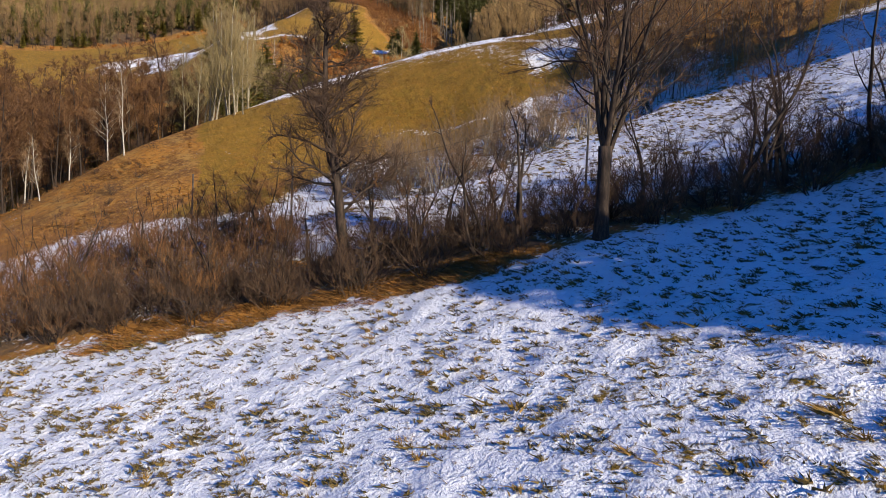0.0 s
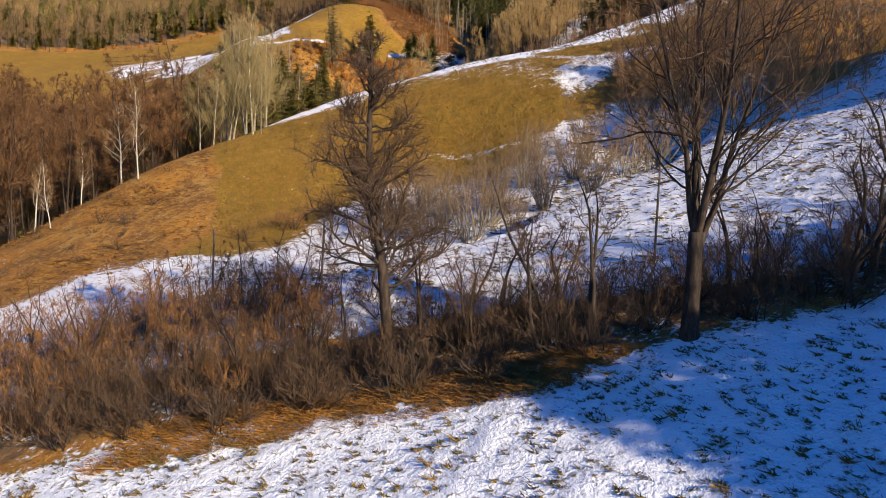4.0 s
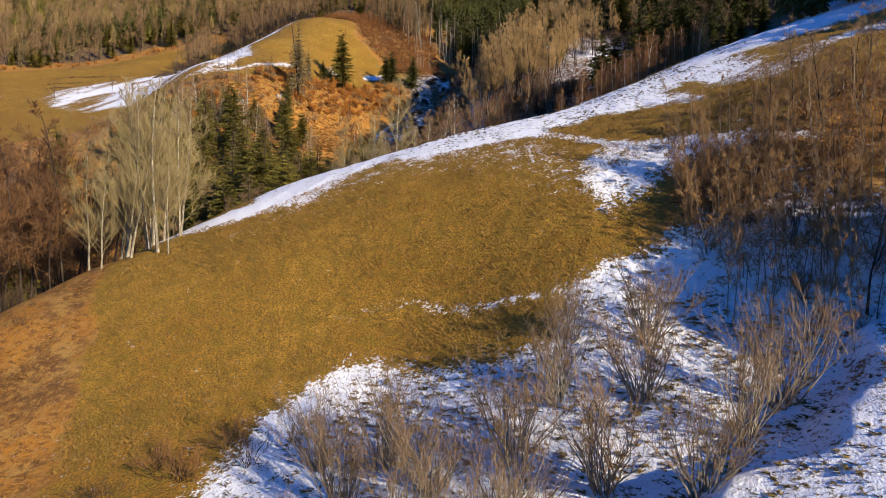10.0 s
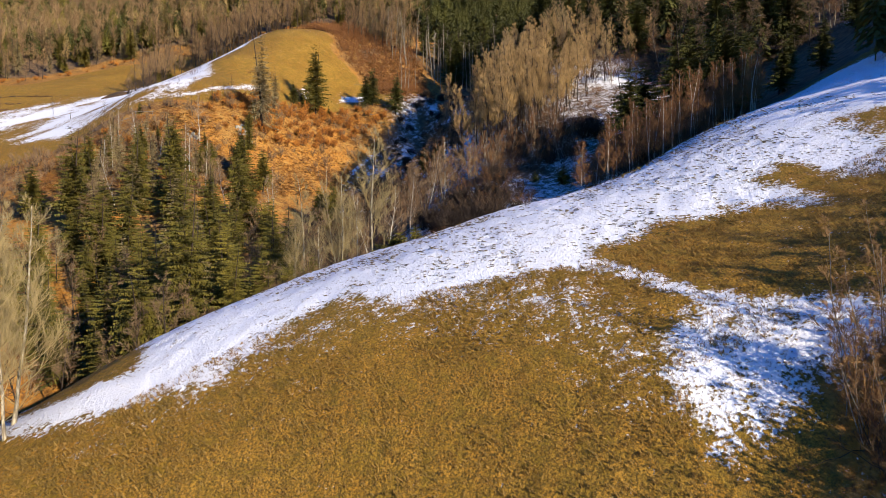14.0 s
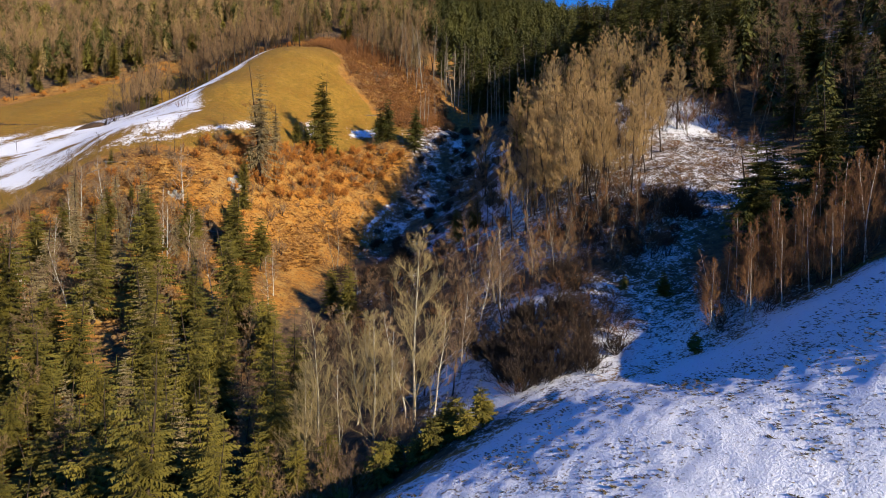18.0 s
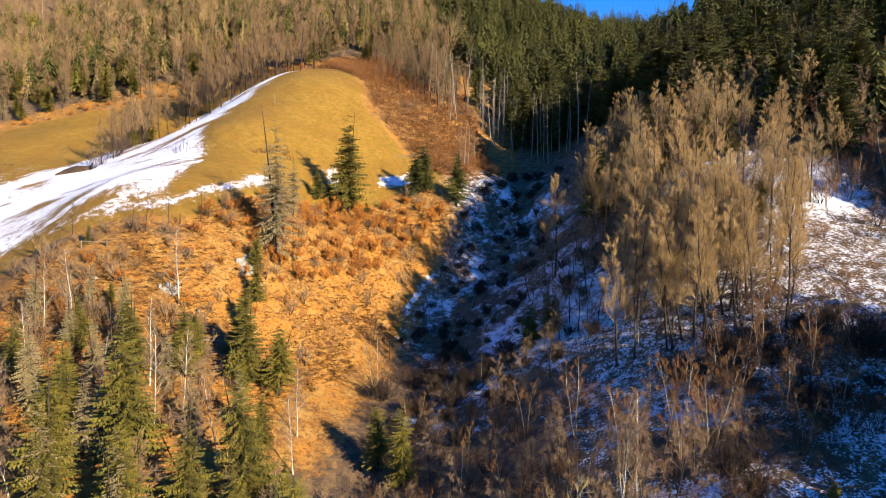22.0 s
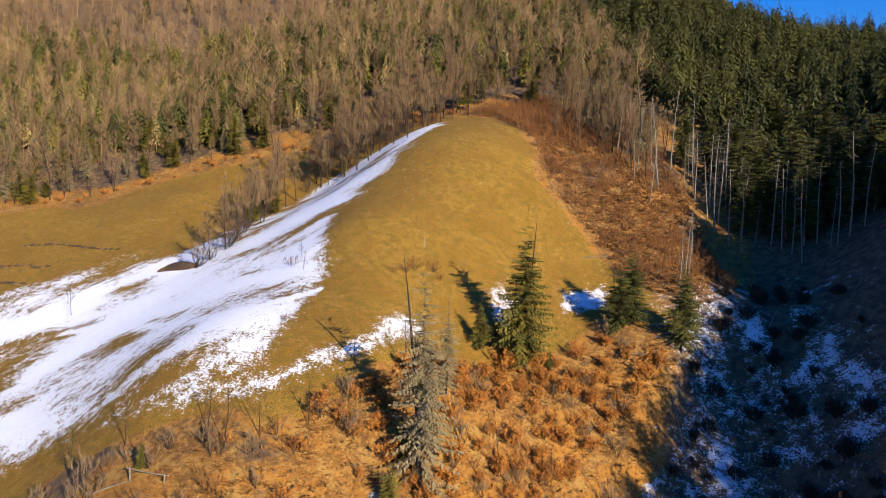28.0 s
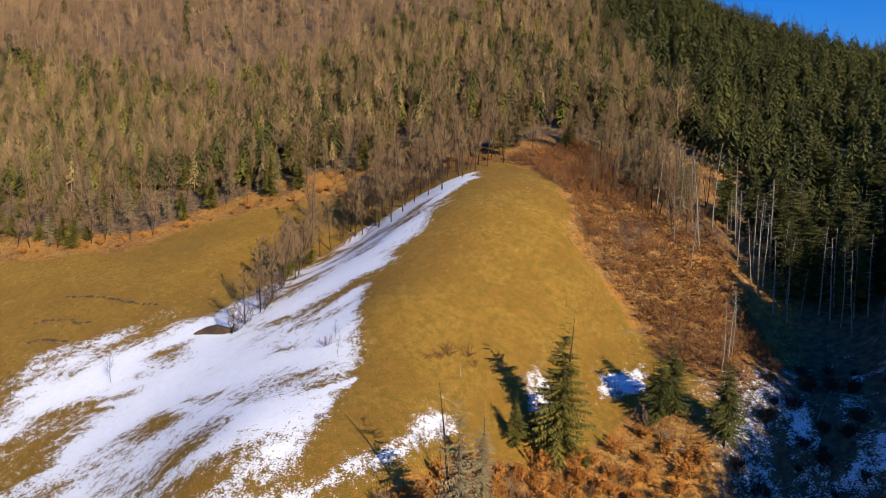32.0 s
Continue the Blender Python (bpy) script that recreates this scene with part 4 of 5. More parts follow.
plant(poplar, [(-31.1, 99, 1.1), (-32.7, 101, 1.25), (-30.1, 102.5, 1.1), (-34.1, 99.5, 1.0), (-33.6, 104, 1.25), (-35.6, 102, 1.1), (-29.6, 98, 0.75), (-32.1, 103, 1.2), (-34.6, 106, 1.1), (-37.1, 105, 1.2), (-31.1, 105, 1.0), (-36.6, 98.5, 0.8), (-39.1, 108, 1.2), (-40.1, 103, 1.1)], dice)
# the left wood
oak = bare_kind("bare_forest_tree", "bare grey-brown deciduous tree in the wood", "bare forest trees", [91, 92, 93, 94, 95], BARK, GREY_TWIG, tall=13, girth=0.14, clear=0.3, limbs=15, spread=0.85, reach=0.32, second=8, third=9, curve=0.5, twig=0.019)
left_tree = bare_kind("brown_wood_tree", "bare brown tree in the low wood", "low wood trees", [96, 97, 98, 99], BARK, BROWN_TWIG, tall=15, girth=0.13, clear=0.25, limbs=18, spread=0.75, reach=0.30, second=9, third=10, curve=0.6, twig=0.026)
plant(left_tree, scatter(dice, [(-44, 96), (-60, 84), (-90, 76), (-125, 110), (-110, 165), (-70, 150), (-42, 120)], 235, 3.0), dice, (0.75, 1.38))
plant(rusty, scatter(dice, [(-33, 72), (-37, 92), (-46, 94), (-60, 80), (-70, 70), (-44, 62)], 40, 2.4), dice, (0.2, 0.6))
plant(rusty, scatter(dice, [(-46, 96), (-62, 84), (-95, 80), (-110, 120), (-70, 140), (-40, 118)], 40, 3), dice, (0.7, 1.3))

plant(oak, scatter(dice, [(25, 74), (46, 82), (44, 98), (31, 95), (25, 90)], 20, 3.2), dice, (0.45, 0.7))

# the valley behind the meadow
spruce = spruce_kind("spruce_tree", "dark green spruce with drooping boughs", "valley spruces", [101, 102, 103, 104, 105], tall=17, wide=3.3, whorls=34, ring=13, fringe=9, leaf=0.21)
plant(spruce, scatter(dice, [(-62, 168), (-48, 150), (-30, 147), (-23, 155), (-26, 172), (-34, 188), (-50, 186)], 30, 3.8), dice, (0.65, 1.25))
plant(oak, scatter(dice, [(-62, 168), (-48, 152), (-30, 150), (-26, 172), (-34, 190), (-50, 188)], 18, 4), dice, (0.6, 1.0))
plant(birch, scatter(dice, [(-74, 208), (-46, 214), (-34, 200), (-32, 186), (-60, 176), (-78, 190)], 14, 4), dice, (0.6, 0.95))
plant(spruce, [(-55, 199, 0.6), (-49, 204, 0.5), (-62, 201, 0.55), (-44, 207, 0.5), (-67, 196, 0.6), (-38, 196, 0.5), (-57, 187, 0.65), (-34, 189, 0.5)], dice)
plant(spruce, [(-42, 204, 0.8), (-38, 205, 0.72), (-49, 201, 0.72), (-54, 197, 0.8), (-58, 190, 0.7), (-66, 186, 0.8), (-24, 196, 0.6), (-21, 193, 0.66), (-46, 224, 0.45), (-46, 230, 0.4), (-44.5, 219, 0.45), (-45, 213, 0.5), (-71, 221, 0.2), (-62, 209, 0.22), (-3, 214, 0.5), (1, 214, 0.45), (-70, 175, 0.8), (-78, 165, 0.9)], dice, (0.92, 1.08))
plant(spruce, [(-62, 118, 0.7), (-70, 108, 0.6), (-52, 110, 0.65), (-88, 120, 0.8)], dice)
plant(spruce, scatter(dice, [(-64, 150), (-44, 128), (-34, 134), (-36, 148), (-60, 165)], 10, 4), dice, (0.6, 1.05))
plant(oak, scatter(dice, [(-64, 150), (-44, 122), (-30, 130), (-32, 148), (-60, 165)], 16, 4), dice, (0.6, 1.0))
plant(poplar, [(-20, 153.5, 1.4), (-14, 152.5, 1.05), (-10, 153.5, 1.35), (-15.5, 160, 1.3), (-22, 152, 1.0), (-17, 166, 1.1), (-21.5, 156, 1.2)], dice)
plant(birch, [(-12.5, 156, 0.9), (-8, 158, 0.8), (-11, 161, 0.9), (-18, 157, 0.8), (-5, 163, 0.9), (-2, 172, 0.9), (1, 175, 1)], dice)
plant(oak, [(-13, 158, 0.7), (-6, 160, 0.65), (-9, 164, 0.7), (-4, 166, 0.6), (3, 172, 0.7)], dice)
young = spruce_kind("young_spruce", "bushy young spruce on a grassy bank", "young spruces", [111, 112], tall=5.2, wide=1.7, whorls=16, ring=9, fringe=5)
plant(spruce, [(-32, 140, 1.42, 1), (-36.5, 138, 1.15), (-27, 143, 0.95), (-24, 146, 0.8), (-38, 144, 1.25), (-42, 140, 1.1), (-21.5, 149, 0.7), (-29, 147, 1.15), (-18, 150.5, 0.6), (-34, 149, 1.2)], dice, (0.92, 1.06))
plant(oak, scatter(dice, [(-40, 134), (-26, 140), (-14, 149), (-20, 153), (-36, 150)], 12, 3.0), dice, (0.5, 0.85))
plant(young, scatter(dice, [(-30, 136), (-22, 141), (-10, 147.5), (-4, 149), (-6, 152), (-18, 149), (-32, 144)], 26, 1.8), dice, (0.6, 1.15))
plant(hazel, scatter(dice, [(-28, 138), (-20, 143), (-8, 150), (-12, 155), (-24, 150), (-32, 144)], 14, 2.6), dice, (0.55, 0.9))
plant(young, [(-8.5, 147), (-6.8, 149, 0.9), (-5.4, 147, 0.9), (-3.5, 149.5, 1), (17.8, 152, 0.6), (20, 167, 0.75), (-10, 148, 0.8), (16, 170, 0.5)], dice)
bramble = shrub_kind("dark_thicket_shrub", "dense leafless thicket in the shaded hollow, its twigs darkened for the shade", "dark thicket", [121, 122], BARK, SHADE_TWIG, tall=3.2, stems=40, splay=1.0, second=8, third=9, twig=0.018)
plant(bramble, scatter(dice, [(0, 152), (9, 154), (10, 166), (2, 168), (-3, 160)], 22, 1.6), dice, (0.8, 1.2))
plant(oak, scatter(dice, [(-4, 168), (14, 174), (6, 182), (-14, 186), (-16, 172)], 12, 3.5), dice, (0.5, 0.8))
red_birch = bare_kind("red_twigged_birch", "slender bare birch with reddish-brown twigs", "red birches", [74, 75, 76], BIRCH, RUST, tall=11, girth=0.08, clear=0.15, limbs=20, spread=0.6, reach=0.28, second=8, third=10, curve=0.7, twig=0.013, fan=0.6, lift=0.3, crowned=True)
plant(red_birch, scatter(dice, [(19, 153), (30, 150), (48, 158), (52, 168), (40, 166), (25, 160)], 58, 1.7), dice, (0.6, 1.0))
plant(rusty, scatter(dice, [(20, 154), (34, 153), (50, 166), (40, 172), (24, 164)], 46, 1.9), dice, (0.8, 1.5))
tall_spruce = spruce_kind("tall_spruce", "tall dense dark spruce in the shaded wood", "tall spruces", [131, 132, 133], SHADE_NEEDLES, tall=21, wide=4.2, whorls=36, ring=13, fringe=9, leaf=0.21)
plant(tall_spruce, [(29.8, 164.6, 0.95, 1), (37.6, 165, 1.03, 1), (42, 168.5, 1.0), (46.5, 167, 0.95), (34, 169, 0.8), (51, 172, 0.9), (58, 184, 0.45), (64, 196, 0.6), (66, 184, 0.45), (75, 200), (58, 172, 0.5), (80, 186, 0.6), (70, 212), (26, 266, 0.5), (64, 170, 0.5)], dice, (0.92, 1.08))
plant(tall_spruce, scatter(dice, [(46, 238), (60, 232), (72, 262), (52, 264)], 18, 4.0) + [(58, 208), (66, 214), (72, 205), (50, 226)], dice, (0.8, 1.1))

ash = bare_kind("pale_ash_tree", "tall bare tree with a broad pale brown crown", "pale crowned trees", [141, 142, 143, 144, 145], BARK, ASH_TWIG, tall=18, girth=0.18, clear=0.3, limbs=28, spread=0.8, reach=0.25, second=9, third=12, curve=0.8, twig=0.014, fan=0.6, lift=0.4, whip=0.34)
pale_crown = bare_kind("golden_ash_tree", "tall bare tree with a sunlit golden-brown crown", "pale crowned trees", [146, 147], BARK, PALE_TWIG, tall=18, girth=0.18, clear=0.3, limbs=28, spread=0.8, reach=0.25, second=9, third=12, curve=0.8, twig=0.014, fan=0.6, lift=0.4, whip=0.34)
brown = rusty[3:]
# the crowned wood on the right bank, from its near end to its far end
plant(ash, [(5.7, 198, 0.88, 1), (11.5, 213, 0.94, 1), (23, 204.5, 0.72, 1), (4, 230, 0.98, 1), (9.5, 203, 0.82, 1), (13, 205, 0.84, 1)], dice)
plant(ash, scatter(dice, [(9, 198), (15, 194), (23, 201), (27, 212), (28, 222), (18, 226), (11, 222), (9.5, 212)], 24, 2.9), dice, (0.68, 0.92))
plant(pale_crown, scatter(dice, [(9, 200), (16, 196), (25, 206), (26, 222), (14, 226), (10, 214)], 7, 4.5), dice, (0.7, 0.9))
plant(ash, scatter(dice, [(10, 226), (20, 226), (30, 236), (34, 250), (28, 264), (16, 258), (11, 242)], 34, 2.9), dice, (0.62, 0.84))
plant(oak, scatter(dice, [(12, 200), (24, 206), (30, 224), (40, 236), (44, 258), (24, 262), (12, 244)], 26, 3.6), dice, (0.55, 0.85))
plant(spruce, [(13.2, 240, 1.0, 1), (30, 212, 0.5), (34, 232, 0.62), (17, 250, 0.8), (0, 214, 0.5), (-2.4, 216, 0.42), (12, 222, 0.3)], dice, (0.92, 1.05))
plant(brown, scatter(dice, [(9, 198), (20, 196), (28, 210), (38, 236), (34, 258), (16, 246), (10, 226)], 50, 2.8), dice, (0.6, 1.3))
plant(ash, scatter(dice, [(28, 213), (40, 214), (52, 222), (54, 244), (44, 262), (34, 260), (29, 236)], 34, 3.0), dice, (0.55, 0.8))
plant(pale_crown, scatter(dice, [(28, 213), (44, 216), (50, 236), (36, 246)], 6, 5), dice, (0.6, 0.8))
plant(ash, scatter(dice, [(8, 197), (15, 193), (22, 198), (20, 208), (10, 208)], 9, 2.8), dice, (0.75, 0.95))
plant(brown, scatter(dice, [(26, 210), (34, 213), (50, 216), (52, 226), (32, 226)], 24, 2.2), dice, (0.8, 1.6))
plant(spruce, scatter(dice, [(17, 236), (30, 232), (38, 248), (32, 264), (18, 258)], 13, 3.2), dice, (0.7, 0.95))
plant(pale_crown + oak[:2], scatter(dice, [(11, 234), (22, 228), (34, 232), (38, 248), (30, 262), (17, 258)], 24, 2.6), dice, (0.72, 0.9))
plant(ash, scatter(dice, [(7, 198), (16, 191), (24, 193), (25, 206), (14, 220), (10, 214)], 16, 2.8), dice, (0.66, 0.9))
plant(ash, scatter(dice, [(18, 192), (25, 191.5), (35, 208.5), (30, 216), (20, 206)], 20, 2.3), dice, (0.6, 0.82))
# thin trees in the snowy clearing beside the stream
plant(oak, [(-1, 211, 0.55), (2, 216, 0.62), (5, 211, 0.6), (1, 223, 0.66), (6, 224, 0.7), (4, 206, 0.5), (7.4, 219, 0.72), (-3, 221, 0.5)] + scatter(dice, [(-6, 203), (7, 202), (10, 228), (2, 234), (-5, 222)], 16, 2.4), dice, (0.55, 0.8))
plant(brown, scatter(dice, [(-4, 204), (6, 203), (9, 228), (2, 231)], 30, 2.0), dice, (0.35, 0.8))
# the bush-filled hollow between the crest and the wood
broad = bare_kind("reddish_birch_tree", "bare broad-crowned tree with fine reddish twigs", "reddish valley trees", [148, 149, 150], PALE_BARK, RUST, tall=11, girth=0.1, clear=0.2, limbs=18, spread=0.75, reach=0.32, second=8, third=10, fourth=1, curve=0.6, twig=0.011, stems=2, fan=0.6, lift=0.3)
plant(broad, [(0.9, 178, 1.0, 1), (-2.5, 180, 0.7), (-6, 176, 0.6), (5.5, 181, 0.62), (-9, 184, 0.75), (-14, 190, 0.7), (-25, 212.5, 1.0, 1), (-20, 204, 0.6), (9, 186, 0.6), (-1, 190, 0.75), (3, 185, 0.6), (13, 189, 0.55), (-6, 195, 0.62), (-17, 181, 0.7)], dice, (0.92, 1.08))
plant(brown + rusty[:3], scatter(dice, [(-16, 166), (2, 170), (12, 176), (6, 190), (-4, 202), (-22, 203), (-26, 182)], 56, 2.5), dice, (0.5, 1.3))
plant(oak, scatter(dice, [(-14, 170), (-4, 174), (-2, 198), (-20, 203), (-25, 184)], 14, 3.6), dice, (0.4, 0.7))
plant(brown + bramble, scatter(dice, [(8, 170), (24, 176), (32, 184), (24, 196), (10, 190)], 66, 1.8), dice, (0.5, 1.3))
plant(broad, scatter(dice, [(4, 176), (22, 178), (28, 188), (20, 196), (6, 192)], 20, 2.6), dice, (0.45, 0.8))
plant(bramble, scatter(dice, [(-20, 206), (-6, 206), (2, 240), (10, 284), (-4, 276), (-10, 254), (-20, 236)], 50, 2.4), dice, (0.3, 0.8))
plant(broad, [(17, 176, 0.55), (24, 186, 0.6), (29, 192, 0.5), (36, 190, 0.6), (47, 203, 0.6), (53, 211, 0.7), (41, 213, 0.7), (45, 216, 0.8), (37, 218, 0.8)], dice)
plant(brown + rusty[:3], scatter(dice, SNOW_TERRACE, 26, 2.2), dice, (0.35, 0.9))
plant(rusty + bramble, scatter(dice, [(0, 152), (11, 156), (16, 162), (12, 172), (-4, 168)], 34, 2.0), dice, (0.5, 1.2))
stag = kinds("dead_spruce", "dead grey spruce trunk with bare stubs of branches", "dead tree", "dead trunks", [[("trunk", w, DEAD_BARK, True), ("crown", t, DEAD_BARK, False)] for w, t in (dead_spruce(s, 15, 0.16) for s in (151, 152, 153))])
plant(brown + bramble, scatter(dice, [(-26, 198), (-8, 196), (-6, 212), (-18, 224), (-27, 216)], 34, 2.0), dice, (0.5, 1.1))
plant(stag, [(-10.5, 276, 0.75), (-9.3, 278, 0.8), (-8.3, 280.5, 0.75), (-6, 291, 0.65), (-14, 315, 0.9), (-15, 311, 0.85), (-16, 318), (3, 302), (6, 305), (5, 300, 0.9), (11, 302, 1.1), (12.4, 300), (13.6, 298, 1.1), (16, 299), (18, 298, 1.05), (9, 206, 0.85), (11, 205, 0.9), (8, 197, 0.6), (-10, 212, 0.55), (-12, 306, 0.8), (0, 308), (20, 294), (-2, 312), (-18, 322), (14, 303)], dice, (0.9, 1.1))

plant(stag, scatter(dice, [(-16, 308), (0, 300), (20, 291), (30, 298), (12, 318), (-14, 328)], 26, 1.2), dice, (0.6, 1.35), lean=3.5)

# the spur with the meadow
plant(spruce, [(-34.6, 254.6, 1.34, 1), (-38.5, 255.5, 0.3, 1), (-40.5, 252.5, 0.46, 1), (-37, 254, 0.25), (-31, 256, 0.22)], dice, lean=0.6)
plant(tall_spruce, [(-20.9, 265.6, 0.60, 1), (-19.0, 266.8, 0.66, 1), (-11.6, 264.6, 0.68, 1)], dice, lean=0.6)
larch = spruce_kind("withered_larch", "withered pale larch with sparse drooping branches", "larches", [161, 162], LARCH, tall=18, wide=2.5, whorls=40, ring=13, fringe=8, droop=0.78, gaps=0.2, leaf=0.15)
plant(tall_spruce, scatter(dice, [(28, 252), (40, 244), (46, 262), (34, 274)], 14, 3.2), dice, (0.95, 1.2))
plant(larch, [(-43.5, 228.5, 1.55, 1), (-43.2, 241, 0.72, 1), (-46, 176, 0.8), (-40, 170, 0.85), (-54, 178, 0.7), (-62, 182, 0.7), (-34, 184, 0.65), (-30, 166, 0.8), (-70, 205, 0.55), (-64, 207, 0.5), (-58, 204, 0.6), (-50, 198, 0.6), (-45, 192, 0.65), (-54, 186, 0.7), (-62, 190, 0.7), (-38, 182, 0.7), (-44, 166, 0.8), (-36, 158, 0.8), (-58, 196, 0.6), (-63, 200, 0.6), (-68, 190, 0.6), (-52, 190, 0.7), (-41, 196, 0.55), (-36, 176, 0.7), (-58, 172, 0.75), (-66, 160, 0.8), (-48, 160, 0.8), (-74, 178, 0.6)], dice, lean=1)
rim_tree = bare_kind("small_rim_tree", "small bare tree with thin dark branches on a slope", "small slope trees", [171, 172, 173], BARK, TWIG, tall=6, girth=0.06, clear=0.3, limbs=10, spread=0.7, reach=0.3, second=5, third=6, curve=0.6, twig=0.011)
plant(rim_tree, [(-63, 223, 1.1), (-60, 225, 1), (-66, 225, 0.9), (-53, 234), (-48, 240, 1.1), (-71, 262, 0.6), (-116, 266, 0.9), (-134, 262, 0.9), (-69, 258, 0.5), (-56, 228, 0.8), (-75, 224, 0.9), (-30, 240, 1), (-27, 226, 1.2), (-24, 224, 1), (-36, 238), (-44, 236), (-80, 222)], dice)
leafy = []
for s in (181, 182, 183):
    w, t = shrub_parts(s, 2.8, 16, 0.6, 5, 5, 0.012)
    rng = np.random.default_rng(s)
    v = t.arrays()[0]
    at = v[rng.integers(0, len(v), 1300)] + rng.normal(0, 0.08, (1300, 3))
    foliage = Geo()
    d1, d2 = rng.normal(0, 0.11, (1300, 3)), rng.normal(0, 0.11, (1300, 3))
    foliage.blades(at, at + d1, at + d2)
    leafy.append([("stool", w, BARK, False), ("crown", t, RUST, False), ("foliage", foliage, LEAVES, False)])
beech = kinds("withered_beech_bush", "bush with withered orange leaves still on its twigs", "shrub", "orange-leaved bushes", leafy)
plant(beech, [(-51, 235.5, 1.3), (-49.5, 233.5, 1.1), (-52, 232.5, 1), (-48, 238, 0.9)] + scatter(dice, [(-58, 226), (-50, 236), (-34, 254), (-24, 265), (-24, 248), (-40, 222), (-60, 190), (-85, 205), (-80, 218)], 40, 3), dice, (0.35, 0.9))
plant(beech, scatter(dice, [(-57, 229), (-46, 244), (-34, 254), (-24, 265), (-15, 261), (-24, 246), (-40, 228)], 70, 2.1), dice, (0.6, 1.15))
grey_scrub = shrub_kind("grey_scrub", "leafless grey-brown scrub on the leafy slope", "slope scrub", [195, 196, 197], BARK, GREY_TWIG, tall=3.0, stems=11, splay=0.6, second=5, third=5, twig=0.022)
plant(grey_scrub, scatter(dice, [(-60, 226), (-34, 253), (-22, 266), (-14, 262), (-24, 240), (-34, 215), (-60, 170), (-105, 185), (-95, 218)], 190, 2.2), dice, (0.4, 1.4))
low_scrub = shrub_kind("rusty_scrub", "low leafless rusty-brown scrub on the slope", "slope scrub", [191, 192, 193], BARK, RED_TWIG, tall=2.4, stems=11, splay=0.7, second=4, third=5, twig=0.018)
plant(low_scrub, scatter(dice, [(-56, 341), (-47, 331), (-36, 310), (-32, 297), (-25, 289), (-19, 278), (-10, 270), (0, 286), (-4, 312), (-14, 345), (-40, 356)], 90, 2.6), dice, (0.7, 1.6))
scrub_mass = [shrub_parts(s, 2.4, 9, 0.7, 4, 4, 0.024)[1] for s in (194, 198, 199)]
woods("slope_scrub", scrub_mass, scatter(dice, [(-56, 341), (-47, 331), (-36, 310), (-32, 297), (-25, 289), (-19, 278), (-10, 270), (0, 286), (-4, 312), (-14, 345), (-40, 356)], 560, 1.15), dice, (0.7, 1.5), RED_TWIG, "dense rusty-brown scrub covering the slope beside the meadow", 0.1)
plant(low_scrub, scatter(dice, [(-60, 226), (-34, 253), (-22, 266), (-14, 262), (-24, 240), (-34, 215), (-60, 175), (-95, 195), (-90, 218)], 80, 2.6), dice, (0.4, 1.1))
plant(low_scrub, [(-53, 259, 0.9), (-52, 260.5, 1), (-54.5, 258, 0.8), (-65, 242, 0.5), (-48, 261, 0.8), (-49.5, 262, 0.9), (-75, 235, 0.4), (-72, 261, 0.8)], dice)
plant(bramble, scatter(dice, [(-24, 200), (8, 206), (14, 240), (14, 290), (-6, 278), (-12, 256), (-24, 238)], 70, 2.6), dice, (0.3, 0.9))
row_tree = bare_kind("field_edge_tree", "bare grey-brown tree in a row at the field edge", "field-edge trees", [201, 202, 203], BARK, EDGE_TWIG, tall=11, girth=0.11, clear=0.24, limbs=16, spread=0.62, reach=0.27, second=7, third=9, curve=0.75, twig=0.020, lift=0.3)
plant(row_tree, [(-98, 277, 0.6), (-97, 280, 0.7), (-96, 284, 0.7), (-96, 289, 0.8), (-97, 295, 0.9), (-99, 301), (-100, 306), (-102, 312), (-101, 318), (-97, 322), (-92, 326), (-88, 329), (-84, 321), (-80, 319), (-76, 325), (-72, 323), (-68, 321), (-64, 326), (-62, 333), (-95, 331), (-104, 326), (-107, 333), (-82, 332), (-75, 335), (-68, 338), (-88, 336), (-60, 338, 1.2), (-56, 340, 1.2), (-70, 330), (-66, 330), (-99, 309), (-103, 322), (-94, 328), (-86, 325), (-78, 322), (-90, 333), (-74, 329), (-64, 336), (-80, 338), (-98, 298), (-100, 316), (-97, 286), (-85, 327), (-82, 325), (-79, 327), (-76, 331), (-73, 334), (-70, 335), (-67, 334), (-71, 340), (-66, 342), (-77, 341), (-83, 334), (-87, 340), (-92, 336), (-60, 344), (-63, 341), (-74, 344)], dice, (1.05, 1.6))
plant(brown, [(-98, 278), (-97, 281), (-96, 285), (-97, 290), (-98, 294), (-99, 299), (-101, 305), (-101, 310), (-100, 317), (-95, 325), (-88, 330), (-80, 333), (-72, 336), (-66, 338), (-92, 331), (-84, 328), (-76, 333)], dice, (0.8, 1.5))
plant(row_tree, scatter(dice, [(-104, 298), (-97, 298), (-94, 318), (-84, 328), (-70, 334), (-74, 341), (-104, 330)], 26, 2.2), dice, (0.9, 1.35))
plant(spruce, [(-100, 304, 0.5), (-102, 309, 0.6), (-101, 316, 0.6), (-103, 319, 0.65), (-99, 314, 0.5), (-86, 326, 0.3)], dice)

